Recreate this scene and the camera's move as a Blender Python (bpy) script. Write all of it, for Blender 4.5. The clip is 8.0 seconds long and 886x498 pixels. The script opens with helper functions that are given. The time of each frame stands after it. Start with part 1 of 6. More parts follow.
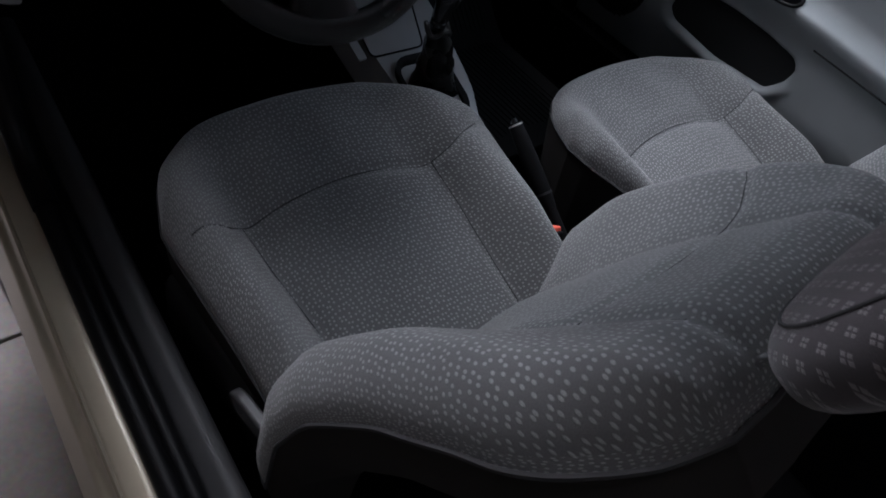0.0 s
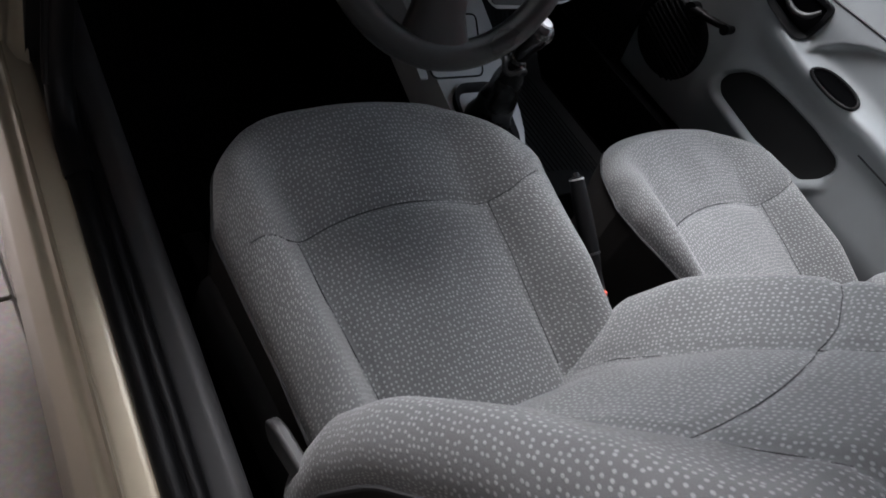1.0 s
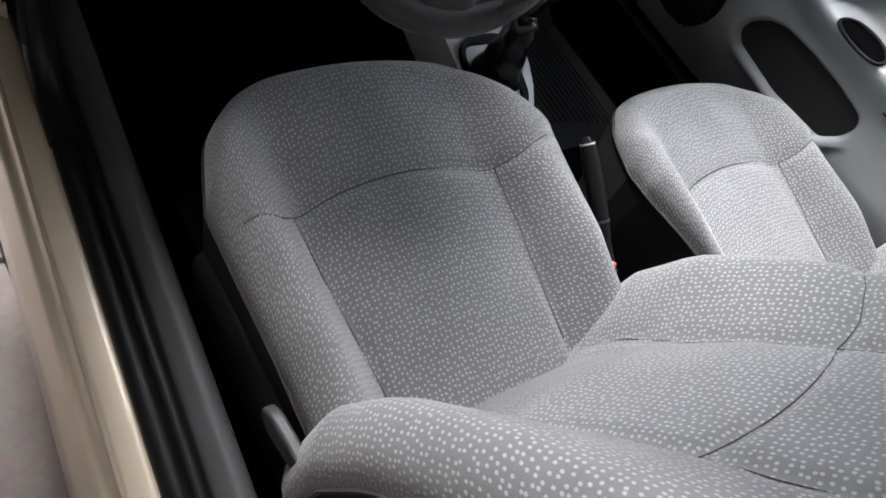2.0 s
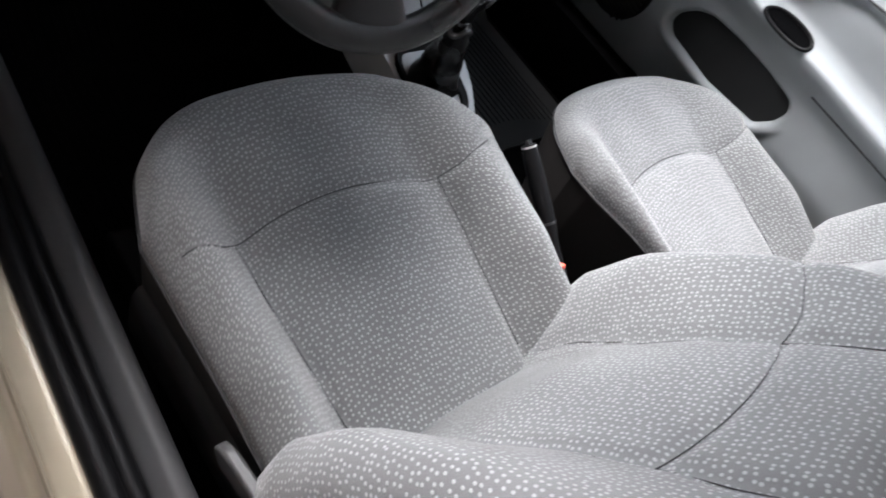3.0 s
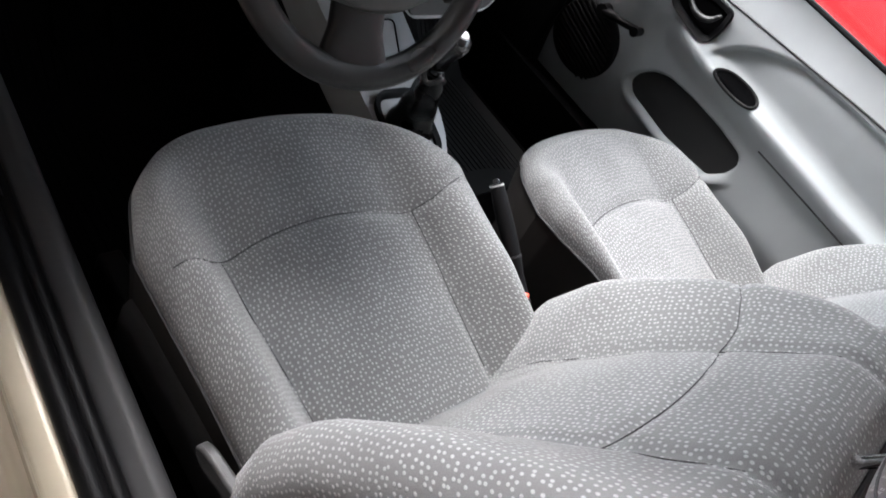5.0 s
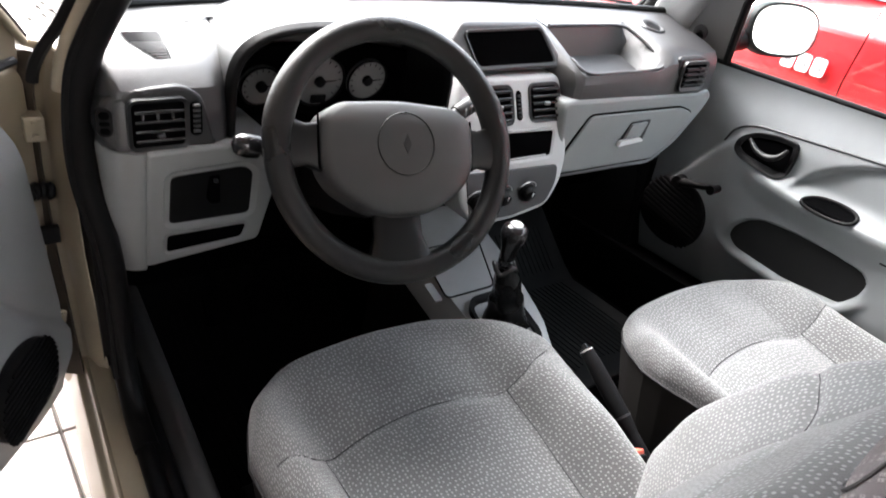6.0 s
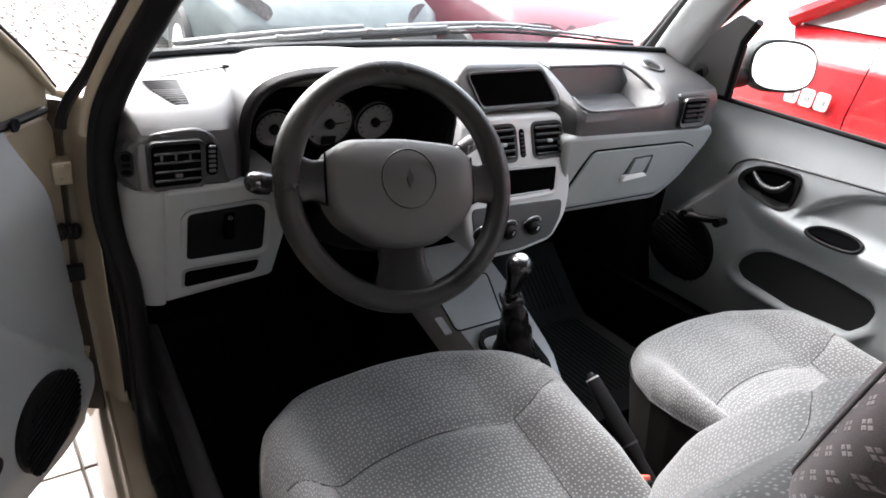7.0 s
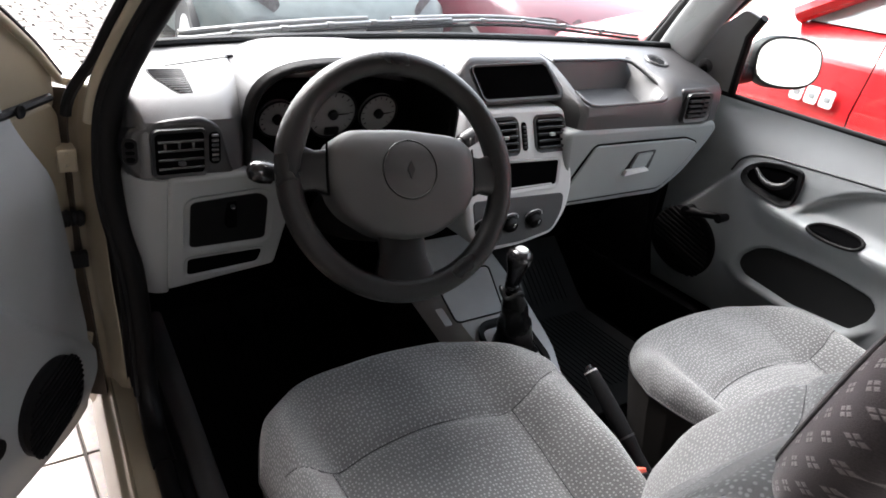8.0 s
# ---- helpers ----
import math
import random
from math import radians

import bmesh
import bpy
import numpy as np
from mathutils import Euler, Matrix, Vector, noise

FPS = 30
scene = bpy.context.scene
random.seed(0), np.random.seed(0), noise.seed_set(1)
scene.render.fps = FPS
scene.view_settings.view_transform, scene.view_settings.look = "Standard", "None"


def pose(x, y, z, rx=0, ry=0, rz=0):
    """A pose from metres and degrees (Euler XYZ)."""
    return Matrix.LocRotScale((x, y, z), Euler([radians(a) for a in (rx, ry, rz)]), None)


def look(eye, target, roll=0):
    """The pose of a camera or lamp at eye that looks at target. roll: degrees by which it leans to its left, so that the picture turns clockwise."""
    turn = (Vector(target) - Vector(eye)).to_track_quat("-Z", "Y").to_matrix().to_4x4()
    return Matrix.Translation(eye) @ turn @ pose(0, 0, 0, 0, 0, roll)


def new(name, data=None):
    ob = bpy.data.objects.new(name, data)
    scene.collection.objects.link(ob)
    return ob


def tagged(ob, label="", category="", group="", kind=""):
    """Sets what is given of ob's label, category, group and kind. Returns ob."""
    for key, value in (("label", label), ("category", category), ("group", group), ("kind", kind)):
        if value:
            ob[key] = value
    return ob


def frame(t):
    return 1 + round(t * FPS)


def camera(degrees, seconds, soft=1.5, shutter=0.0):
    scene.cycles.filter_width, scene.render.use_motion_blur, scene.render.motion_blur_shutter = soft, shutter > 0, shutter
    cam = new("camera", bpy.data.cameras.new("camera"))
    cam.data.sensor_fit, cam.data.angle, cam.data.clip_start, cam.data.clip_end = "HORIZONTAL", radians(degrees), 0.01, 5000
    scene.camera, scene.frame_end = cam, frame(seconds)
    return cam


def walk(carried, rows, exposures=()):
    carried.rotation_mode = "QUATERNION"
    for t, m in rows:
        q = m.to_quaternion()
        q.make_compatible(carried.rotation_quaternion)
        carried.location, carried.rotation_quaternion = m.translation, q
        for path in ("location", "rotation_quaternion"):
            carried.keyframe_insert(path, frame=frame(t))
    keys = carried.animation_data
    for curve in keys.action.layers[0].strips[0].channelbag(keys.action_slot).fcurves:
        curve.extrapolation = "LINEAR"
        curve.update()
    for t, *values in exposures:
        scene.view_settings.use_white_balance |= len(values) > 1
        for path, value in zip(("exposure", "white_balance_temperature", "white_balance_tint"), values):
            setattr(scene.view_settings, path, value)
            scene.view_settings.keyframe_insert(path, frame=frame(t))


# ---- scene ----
# ---- camera ----
cam = camera(64.0, 8.0, soft=1.7, shutter=0.3)
PATH = [
    (0, (-0.871, -0.711, 1.274), (0.26, 0.085, -0.171), 21.3),
    (0.5, (-0.884, -0.645, 1.248), (0.32, 0.077, -0.176), 31.1),
    (1, (-0.945, -0.571, 1.218), (0.302, 0.164, -0.162), 34.9),
    (1.5, (-0.913, -0.536, 1.224), (0.282, 0.124, -0.238), 36.2),
    (2.8, (-0.898, -0.487, 1.224), (0.331, 0.029, -0.267), 38.9),
    (3, (-0.886, -0.49, 1.234), (0.398, 0.01, -0.216), 38.3),
    (3.5, (-0.885, -0.482, 1.258), (0.482, -0.084, -0.147), 40.5),
    (4, (-0.917, -0.494, 1.251), (0.481, -0.087, -0.12), 41.3),
    (4.2, (-0.941, -0.488, 1.255), (0.464, -0.092, -0.113), 42.2),
    (5.3, (-0.947, -0.61, 1.261), (0.392, 0.187, 0.008), 30.8),
    (5.5, (-0.926, -0.662, 1.269), (0.348, 0.325, 0.084), 22.3),
    (5.6, (-0.918, -0.692, 1.272), (0.309, 0.413, 0.144), 18.5),
    (5.8, (-0.903, -0.729, 1.281), (0.261, 0.525, 0.244), 13.1),
    (6, (-0.897, -0.77, 1.283), (0.234, 0.574, 0.327), 9.0),
    (6.5, (-0.901, -0.811, 1.291), (0.198, 0.617, 0.425), 7.3),
    (7, (-0.901, -0.825, 1.285), (0.201, 0.611, 0.435), 6.9),
    (7.5, (-0.903, -0.826, 1.284), (0.192, 0.618, 0.437), 7.3),
    (8, (-0.9, -0.836, 1.285), (0.189, 0.601, 0.418), 7.5),
]
EXPOSURES = [(0.0, 1.1, 5800, 16), (0.5, 1.7, 6050, 15.5), (1.0, 2.2, 6200, 15), (1.5, 2.65, 6250, 15), (3.0, 3.2, 6300, 15), (4.0, 3.25, 6300, 15), (5.5, 3.3, 6450, 14), (6.0, 3.45, 6500, 14), (6.5, 3.5, 6500, 15), (7.0, 3.25, 6500, 15), (8.0, 2.95, 6500, 15)]
walk(cam, [(t, look(eye, target, roll)) for t, eye, target, roll in PATH], EXPOSURES)
SKY, SUN = 0.21, 1.2

# ---- world, sun and exposure ----
world = bpy.data.worlds.new("overcast_sky")
scene.world = world
world.use_nodes = True
wn, wl = world.node_tree.nodes, world.node_tree.links
sky = wn.new("ShaderNodeTexSky")
sky.sky_type = "NISHITA"
sky.sun_disc = False
sky.sun_elevation = radians(48)
sky.sun_rotation = radians(-8)
sky.air_density, sky.dust_density, sky.ozone_density = 1.0, 4.0, 1.0
wn["Background"].inputs["Strength"].default_value = SKY
cloud = wn.new("ShaderNodeHueSaturation")  # cloud cover takes most of the blue out of the sky
cloud.inputs["Saturation"].default_value = 0.32
wl.new(sky.outputs["Color"], cloud.inputs["Color"])
wl.new(cloud.outputs["Color"], wn["Background"].inputs["Color"])
sun_data = bpy.data.lights.new("sun", "SUN")
sun_data.energy, sun_data.angle, sun_data.color = SUN, radians(40), (1.0, 0.985, 0.96)
sun = new("sun", sun_data)
sun.matrix_world = look((-0.6, 4.2, 5.3), (0, 0, 0.5))


# ---- materials ----
def mat(name, color, rough=0.5, metal=0.0, grain=0.0, grain_scale=400.0, bump=0.0, bump_scale=900.0, blotch=0.12, blotch_scale=9.0, spec=0.5, coat=0.0):
    """A painted, moulded or woven surface: a base colour with fine grain, broad blotches and fine relief."""
    m = bpy.data.materials.new(name)
    m.use_nodes = True
    n, l = m.node_tree.nodes, m.node_tree.links
    b = n["Principled BSDF"]
    b.inputs["Roughness"].default_value, b.inputs["Metallic"].default_value = rough, metal
    b.inputs["Specular IOR Level"].default_value, b.inputs["Coat Weight"].default_value = spec, coat
    tc = n.new("ShaderNodeTexCoord")
    big = n.new("ShaderNodeTexNoise")
    big.inputs["Scale"].default_value, big.inputs["Detail"].default_value = blotch_scale, 6
    fine = n.new("ShaderNodeTexNoise")
    fine.inputs["Scale"].default_value, fine.inputs["Detail"].default_value = grain_scale, 3
    l.new(tc.outputs["Object"], big.inputs["Vector"])
    l.new(tc.outputs["Object"], fine.inputs["Vector"])
    ramp = n.new("ShaderNodeValToRGB")
    ramp.color_ramp.elements[0].position, ramp.color_ramp.elements[1].position = 0.3, 0.7
    ramp.color_ramp.elements[0].color = (*[c * (1 - blotch) for c in color], 1)
    ramp.color_ramp.elements[1].color = (*[min(1, c * (1 + blotch)) for c in color], 1)
    l.new(big.outputs["Fac"], ramp.inputs["Fac"])
    mix = n.new("ShaderNodeMix")
    mix.data_type, mix.blend_type = "RGBA", "OVERLAY"
    mix.inputs["Factor"].default_value = grain
    l.new(ramp.outputs["Color"], mix.inputs["A"])
    l.new(fine.outputs["Color"], mix.inputs["B"])
    l.new(mix.outputs["Result"], b.inputs["Base Color"])
    rr = n.new("ShaderNodeMapRange")
    rr.inputs["To Min"].default_value, rr.inputs["To Max"].default_value = max(0.02, rough - 0.08), min(1, rough + 0.08)
    l.new(big.outputs["Fac"], rr.inputs["Value"])
    l.new(rr.outputs["Result"], b.inputs["Roughness"])
    if bump:
        tex = n.new("ShaderNodeTexVoronoi")
        tex.inputs["Scale"].default_value = bump_scale
        l.new(tc.outputs["Object"], tex.inputs["Vector"])
        bp = n.new("ShaderNodeBump")
        bp.inputs["Strength"].default_value, bp.inputs["Distance"].default_value = bump, 0.0006
        l.new(tex.outputs["Distance"], bp.inputs["Height"])
        l.new(bp.outputs["Normal"], b.inputs["Normal"])
    return m


def fabric(name, base, dot, spacing=0.0098, dot_radius=0.21, weave=1500.0, squares=False):
    """Flat-woven seat cloth: scattered pale dots on a mottled ground, with a fine weave. The dots lie on the UV map, in metres."""
    m = bpy.data.materials.new(name)
    m.use_nodes = True
    n, l = m.node_tree.nodes, m.node_tree.links
    b = n["Principled BSDF"]
    b.inputs["Roughness"].default_value = 0.92
    b.inputs["Specular IOR Level"].default_value = 0.2
    b.inputs["Sheen Weight"].default_value = 0.25
    b.inputs["Sheen Roughness"].default_value = 0.5
    uv = n.new("ShaderNodeUVMap")
    uv.uv_map = "cloth"
    warp = n.new("ShaderNodeTexNoise")
    warp.inputs["Scale"].default_value, warp.inputs["Detail"].default_value = 45, 2
    l.new(uv.outputs["UV"], warp.inputs["Vector"])
    sub = n.new("ShaderNodeVectorMath")
    sub.operation = "SUBTRACT"
    sub.inputs[1].default_value = (0.5, 0.5, 0.5)
    l.new(warp.outputs["Color"], sub.inputs[0])
    sc = n.new("ShaderNodeVectorMath")
    sc.operation = "SCALE"
    sc.inputs["Scale"].default_value = 0.0012
    l.new(sub.outputs["Vector"], sc.inputs[0])
    add = n.new("ShaderNodeVectorMath")
    l.new(uv.outputs["UV"], add.inputs[0])
    l.new(sc.outputs["Vector"], add.inputs[1])
    vor = n.new("ShaderNodeTexVoronoi")
    vor.voronoi_dimensions = "2D"
    vor.inputs["Scale"].default_value, vor.inputs["Randomness"].default_value = 1 / spacing, 0.52
    l.new(add.outputs["Vector"], vor.inputs["Vector"])
    edge = n.new("ShaderNodeMapRange")
    edge.inputs["From Min"].default_value, edge.inputs["From Max"].default_value = dot_radius + 0.07, dot_radius - 0.07
    l.new(vor.outputs["Distance"], edge.inputs["Value"])
    if squares:  # groups of four small squares on a slanting lattice
        turn = n.new("ShaderNodeMapping")
        turn.inputs["Rotation"].default_value = (0, 0, radians(45))
        l.new(add.outputs["Vector"], turn.inputs["Vector"])
        last = turn.outputs["Vector"]
        for op, value in (("SCALE", 1 / spacing), ("FRACTION", None), ("SUBTRACT", (0.5, 0.5, 0.5)), ("ABSOLUTE", None), ("SUBTRACT", (0.125, 0.125, 0.0)), ("ABSOLUTE", None)):
            step = n.new("ShaderNodeVectorMath")
            step.operation = op
            if op == "SCALE":
                step.inputs["Scale"].default_value = value
            elif value:
                step.inputs[1].default_value = value
            l.new(last, step.inputs[0])
            last = step.outputs["Vector"]
        axes = n.new("ShaderNodeSeparateXYZ")
        l.new(last, axes.inputs["Vector"])
        far = n.new("ShaderNodeMath")
        far.operation = "MAXIMUM"
        l.new(axes.outputs["X"], far.inputs[0])
        l.new(axes.outputs["Y"], far.inputs[1])
        edge.inputs["From Min"].default_value, edge.inputs["From Max"].default_value = 0.11, 0.06
        l.new(far.outputs["Value"], edge.inputs["Value"])
    thread = n.new("ShaderNodeTexNoise")
    thread.inputs["Scale"].default_value, thread.inputs["Detail"].default_value = weave, 2
    l.new(uv.outputs["UV"], thread.inputs["Vector"])
    wear = n.new("ShaderNodeTexNoise")
    wear.inputs["Scale"].default_value, wear.inputs["Detail"].default_value = 12, 5
    l.new(uv.outputs["UV"], wear.inputs["Vector"])
    ground = n.new("ShaderNodeMix")
    ground.data_type = "RGBA"
    ground.inputs["A"].default_value = (*[c * 0.8 for c in base], 1)
    ground.inputs["B"].default_value = (*[c * 1.2 for c in base], 1)
    l.new(wear.outputs["Fac"], ground.inputs["Factor"])
    amount = n.new("ShaderNodeMath")
    amount.operation = "MULTIPLY"
    fade = n.new("ShaderNodeMapRange")
    fade.inputs["From Min"].default_value, fade.inputs["From Max"].default_value = 0.35, 0.65
    fade.inputs["To Min"].default_value, fade.inputs["To Max"].default_value = 0.75, 1.0
    l.new(wear.outputs["Fac"], fade.inputs["Value"])
    l.new(edge.outputs["Result"], amount.inputs[0])
    l.new(fade.outputs["Result"], amount.inputs[1])
    dots = n.new("ShaderNodeMix")
    dots.data_type = "RGBA"
    dots.inputs["B"].default_value = (*dot, 1)
    l.new(amount.outputs["Value"], dots.inputs["Factor"])
    l.new(ground.outputs["Result"], dots.inputs["A"])
    fine = n.new("ShaderNodeMix")
    fine.data_type, fine.blend_type = "RGBA", "OVERLAY"
    fine.inputs["Factor"].default_value = 0.55
    l.new(dots.outputs["Result"], fine.inputs["A"])
    l.new(thread.outputs["Fac"], fine.inputs["B"])
    l.new(fine.outputs["Result"], b.inputs["Base Color"])
    height = n.new("ShaderNodeMath")
    height.operation = "MULTIPLY_ADD"
    height.inputs[1].default_value = 0.5
    l.new(thread.outputs["Fac"], height.inputs[0])
    l.new(edge.outputs["Result"], height.inputs[2])
    bp = n.new("ShaderNodeBump")
    bp.inputs["Strength"].default_value, bp.inputs["Distance"].default_value = 0.5, 0.0008
    l.new(height.outputs["Value"], bp.inputs["Height"])
    l.new(bp.outputs["Normal"], b.inputs["Normal"])
    return m


def glass(name, tint=(0.9, 0.95, 0.94), rough=0.0):
    """Thin car glass: clear, with a mirror's gloss that grows towards grazing."""
    m = bpy.data.materials.new(name)
    m.use_nodes = True
    n, l = m.node_tree.nodes, m.node_tree.links
    n.remove(n["Principled BSDF"])
    clear, gloss, mix = n.new("ShaderNodeBsdfTransparent"), n.new("ShaderNodeBsdfGlossy"), n.new("ShaderNodeMixShader")
    facing, power, scale = n.new("ShaderNodeLayerWeight"), n.new("ShaderNodeMath"), n.new("ShaderNodeMath")
    clear.inputs["Color"].default_value = (*tint, 1)
    gloss.inputs["Roughness"].default_value = rough
    facing.inputs["Blend"].default_value = 0.5
    power.operation, scale.operation = "POWER", "MULTIPLY_ADD"
    power.inputs[1].default_value = 5.0
    scale.inputs[1].default_value, scale.inputs[2].default_value = 0.7, 0.04
    l.new(facing.outputs["Facing"], power.inputs[0])
    l.new(power.outputs["Value"], scale.inputs[0])
    l.new(scale.outputs["Value"], mix.inputs[0])
    l.new(clear.outputs["BSDF"], mix.inputs[1])
    l.new(gloss.outputs["BSDF"], mix.inputs[2])
    l.new(mix.outputs["Shader"], n["Material Output"].inputs["Surface"])
    return m


CLOTH = fabric("seat_cloth", (0.106, 0.108, 0.110), (0.25, 0.256, 0.258), spacing=0.0076, dot_radius=0.22)
CLOTH_HEAD = fabric("headrest_cloth", (0.062, 0.055, 0.06), (0.22, 0.205, 0.212), spacing=0.0135, squares=True)
SEAT_SIDE = mat("seat_side_cloth", (0.022, 0.020, 0.019), 0.95, bump=0.3, bump_scale=700, spec=0.15)
SEAM = mat("seam_thread", (0.05, 0.05, 0.052), 0.9, spec=0.1)
DASH_DARK = mat("dash_upper_plastic", (0.024, 0.025, 0.027), 0.42, bump=0.35, bump_scale=1100, blotch=0.07, spec=1.0)
DASH_MID = mat("dash_vent_plastic", (0.022, 0.0225, 0.024), 0.40, bump=0.3, bump_scale=1100, blotch=0.08, spec=0.45)
DASH_LIGHT = mat("dash_lower_plastic", (0.25, 0.264, 0.266), 0.5, bump=0.25, bump_scale=1000, blotch=0.06)
DOOR_LIGHT = mat("door_panel_plastic", (0.26, 0.28, 0.288), 0.42, bump=0.25, bump_scale=1000, blotch=0.06)
BLACK = mat("black_plastic", (0.005, 0.005, 0.0055), 0.5, bump=0.2, bump_scale=900, spec=0.12)
# near-black: shade of recesses, gaps and footwell put into colour; also the display
DEEP = mat("recess_shade_black", (0.002, 0.002, 0.0022), 0.9, spec=0.0)
WHEEL = mat("steering_wheel_foam", (0.0105, 0.0105, 0.0106), 0.29, bump=0.35, bump_scale=1400, blotch=0.1, spec=0.38)
POD = mat("vent_pod_plastic", (0.018, 0.0185, 0.020), 0.30, bump=0.2, bump_scale=1100, blotch=0.06, spec=0.45)
RUBBER = mat("door_seal_rubber", (0.005, 0.005, 0.0055), 0.45, bump=0.3, bump_scale=500, spec=0.14)
CARPET = mat("floor_carpet", (0.004, 0.004, 0.0042), 1.0, bump=0.8, bump_scale=500, spec=0.0)
MAT_RUBBER = mat("floor_mat_rubber", (0.024, 0.0245, 0.025), 0.6, bump=0.3, bump_scale=600, spec=0.2)
PAINT = mat("champagne_paint", (0.36, 0.316, 0.235), 0.38, metal=0.3, grain=0.15, grain_scale=2500, blotch=0.08, coat=0.25)
PAINT_RED = mat("red_paint", (0.48, 0.010, 0.015), 0.22, grain=0.05, grain_scale=2000, blotch=0.04, coat=0.8)
PAINT_MAROON = mat("maroon_paint", (0.075, 0.012, 0.02), 0.35, blotch=0.1, coat=0.2, spec=0.3)
PAINT_BLUE = mat("teal_paint", (0.065, 0.082, 0.082), 0.4, blotch=0.15, spec=0.3)
CHROME = mat("chrome", (0.75, 0.75, 0.75), 0.12, metal=1.0, blotch=0.03)
SILVER = mat("silver_trim", (0.5, 0.5, 0.5), 0.3, metal=0.4, blotch=0.04)
STALK = mat("stalk_plastic", (0.028, 0.028, 0.029), 0.42, blotch=0.06, spec=0.5)
GLOSS = mat("gloss_black_plastic", (0.010, 0.010, 0.011), 0.22, blotch=0.06, coat=0.3)
LEATHER = mat("gaiter_leatherette", (0.010, 0.010, 0.010), 0.28, bump=0.4, bump_scale=700)
ORANGE = mat("buckle_red", (0.85, 0.13, 0.08), 0.4, blotch=0.03)
LAMP = mat("headlamp_glass", (0.16, 0.16, 0.17), 0.15, metal=0.3, blotch=0.3, blotch_scale=30)
DIAL = mat("dial_face", (0.19, 0.19, 0.19), 0.6, blotch=0.03)
WHITE = mat("white_plastic", (0.78, 0.78, 0.78), 0.4, blotch=0.04)
HEADLINE = mat("headliner_cloth", (0.36, 0.36, 0.35), 0.95, bump=0.3, bump_scale=800, spec=0.1)
TILE = mat("floor_tile_glaze", (0.22, 0.19, 0.17), 0.45, grain=0.3, grain_scale=90, blotch=0.22, blotch_scale=5, bump=0.1, bump_scale=60)
GROUT = mat("tile_grout", (0.1, 0.09, 0.08), 0.95, bump=0.5, bump_scale=300)
STONE = mat("street_stone", (0.085, 0.077, 0.066), 0.85, grain=0.5, grain_scale=60, blotch=0.25, blotch_scale=3, bump=0.5, bump_scale=40)
WALLP = mat("wall_plaster", (0.6, 0.58, 0.54), 0.9, grain=0.3, grain_scale=50, blotch=0.15, blotch_scale=1.5, bump=0.3, bump_scale=200)
TYRE = mat("tyre_rubber", (0.02, 0.02, 0.02), 0.8, bump=0.3, bump_scale=200)
GLASS = glass("car_glass")
MIRROR = bpy.data.materials.new("mirror_glass")
MIRROR.use_nodes = True
MIRROR.node_tree.nodes["Principled BSDF"].inputs["Base Color"].default_value = (0.9, 0.9, 0.9, 1)
MIRROR.node_tree.nodes["Principled BSDF"].inputs["Metallic"].default_value = 1.0
MIRROR.node_tree.nodes["Principled BSDF"].inputs["Roughness"].default_value = 0.02
DARKGLASS = mat("tinted_glass", (0.02, 0.025, 0.03), 0.05, blotch=0.02, coat=0.5)

FASCIA = mat("centre_fascia_plastic", (0.50, 0.515, 0.52), 0.42, bump=0.2, bump_scale=1000, blotch=0.05)
CONSOLE = mat("pale_console_plastic", (0.44, 0.45, 0.455), 0.36, bump=0.2, bump_scale=1000, blotch=0.08)
PILLAR = mat("pillar_trim_plastic", (0.24, 0.245, 0.25), 0.5, bump=0.25, bump_scale=1000, blotch=0.06)
# pale base colour stands in for sky reflected in the red car's windows
SKY_PALE_GLASS = mat("sky_reflection_glass", (0.42, 0.45, 0.47), 0.06, blotch=0.1, blotch_scale=2.0, coat=1.0)
BRICKW = mat("dark_plaster", (0.11, 0.098, 0.085), 0.9, grain=0.3, grain_scale=50, blotch=0.2, blotch_scale=1.5, bump=0.3, bump_scale=200)
SHADE_BOARDS = mat("shade_roof_boards", (0.30, 0.26, 0.21), 0.8, grain=0.3, grain_scale=40, blotch=0.2, blotch_scale=2.0)


# ---- building kit ----
def thing(name, label, category, at=(0, 0, 0), group="", kind=""):
    ob = new(name)
    ob.empty_display_size = 0.05
    ob.matrix_basis = Matrix.Translation(at)
    return tagged(ob, label, category, group, kind)


def base_of(ob):
    m = Matrix.Identity(4)
    while ob is not None:
        m = ob.matrix_basis @ m if ob.parent is None else ob.matrix_parent_inverse @ ob.matrix_basis @ m
        ob = ob.parent
    return m


def part(name, bm, material, parent=None, label="", smooth=True, bevel=0.0, cut=40):
    """Links a bmesh, given in world places, as one mesh object under a thing or a part."""
    bmesh.ops.recalc_face_normals(bm, faces=bm.faces)
    me = bpy.data.meshes.new(name)
    bm.to_mesh(me)
    bm.free()
    if smooth:
        me.shade_smooth()
        me.set_sharp_from_angle(angle=radians(cut))
    for m in material if isinstance(material, (list, tuple)) else [material]:
        me.materials.append(m)
    ob = new(name, me)
    if parent is not None:
        ob.parent = parent
        ob.matrix_parent_inverse = base_of(parent).inverted()
    if label:
        tagged(ob, label)
    if bevel:
        mod = ob.modifiers.new("bevel", "BEVEL")
        mod.width, mod.segments, mod.limit_method, mod.angle_limit = bevel, 3, "ANGLE", radians(35)
        mod.harden_normals = False
    return ob


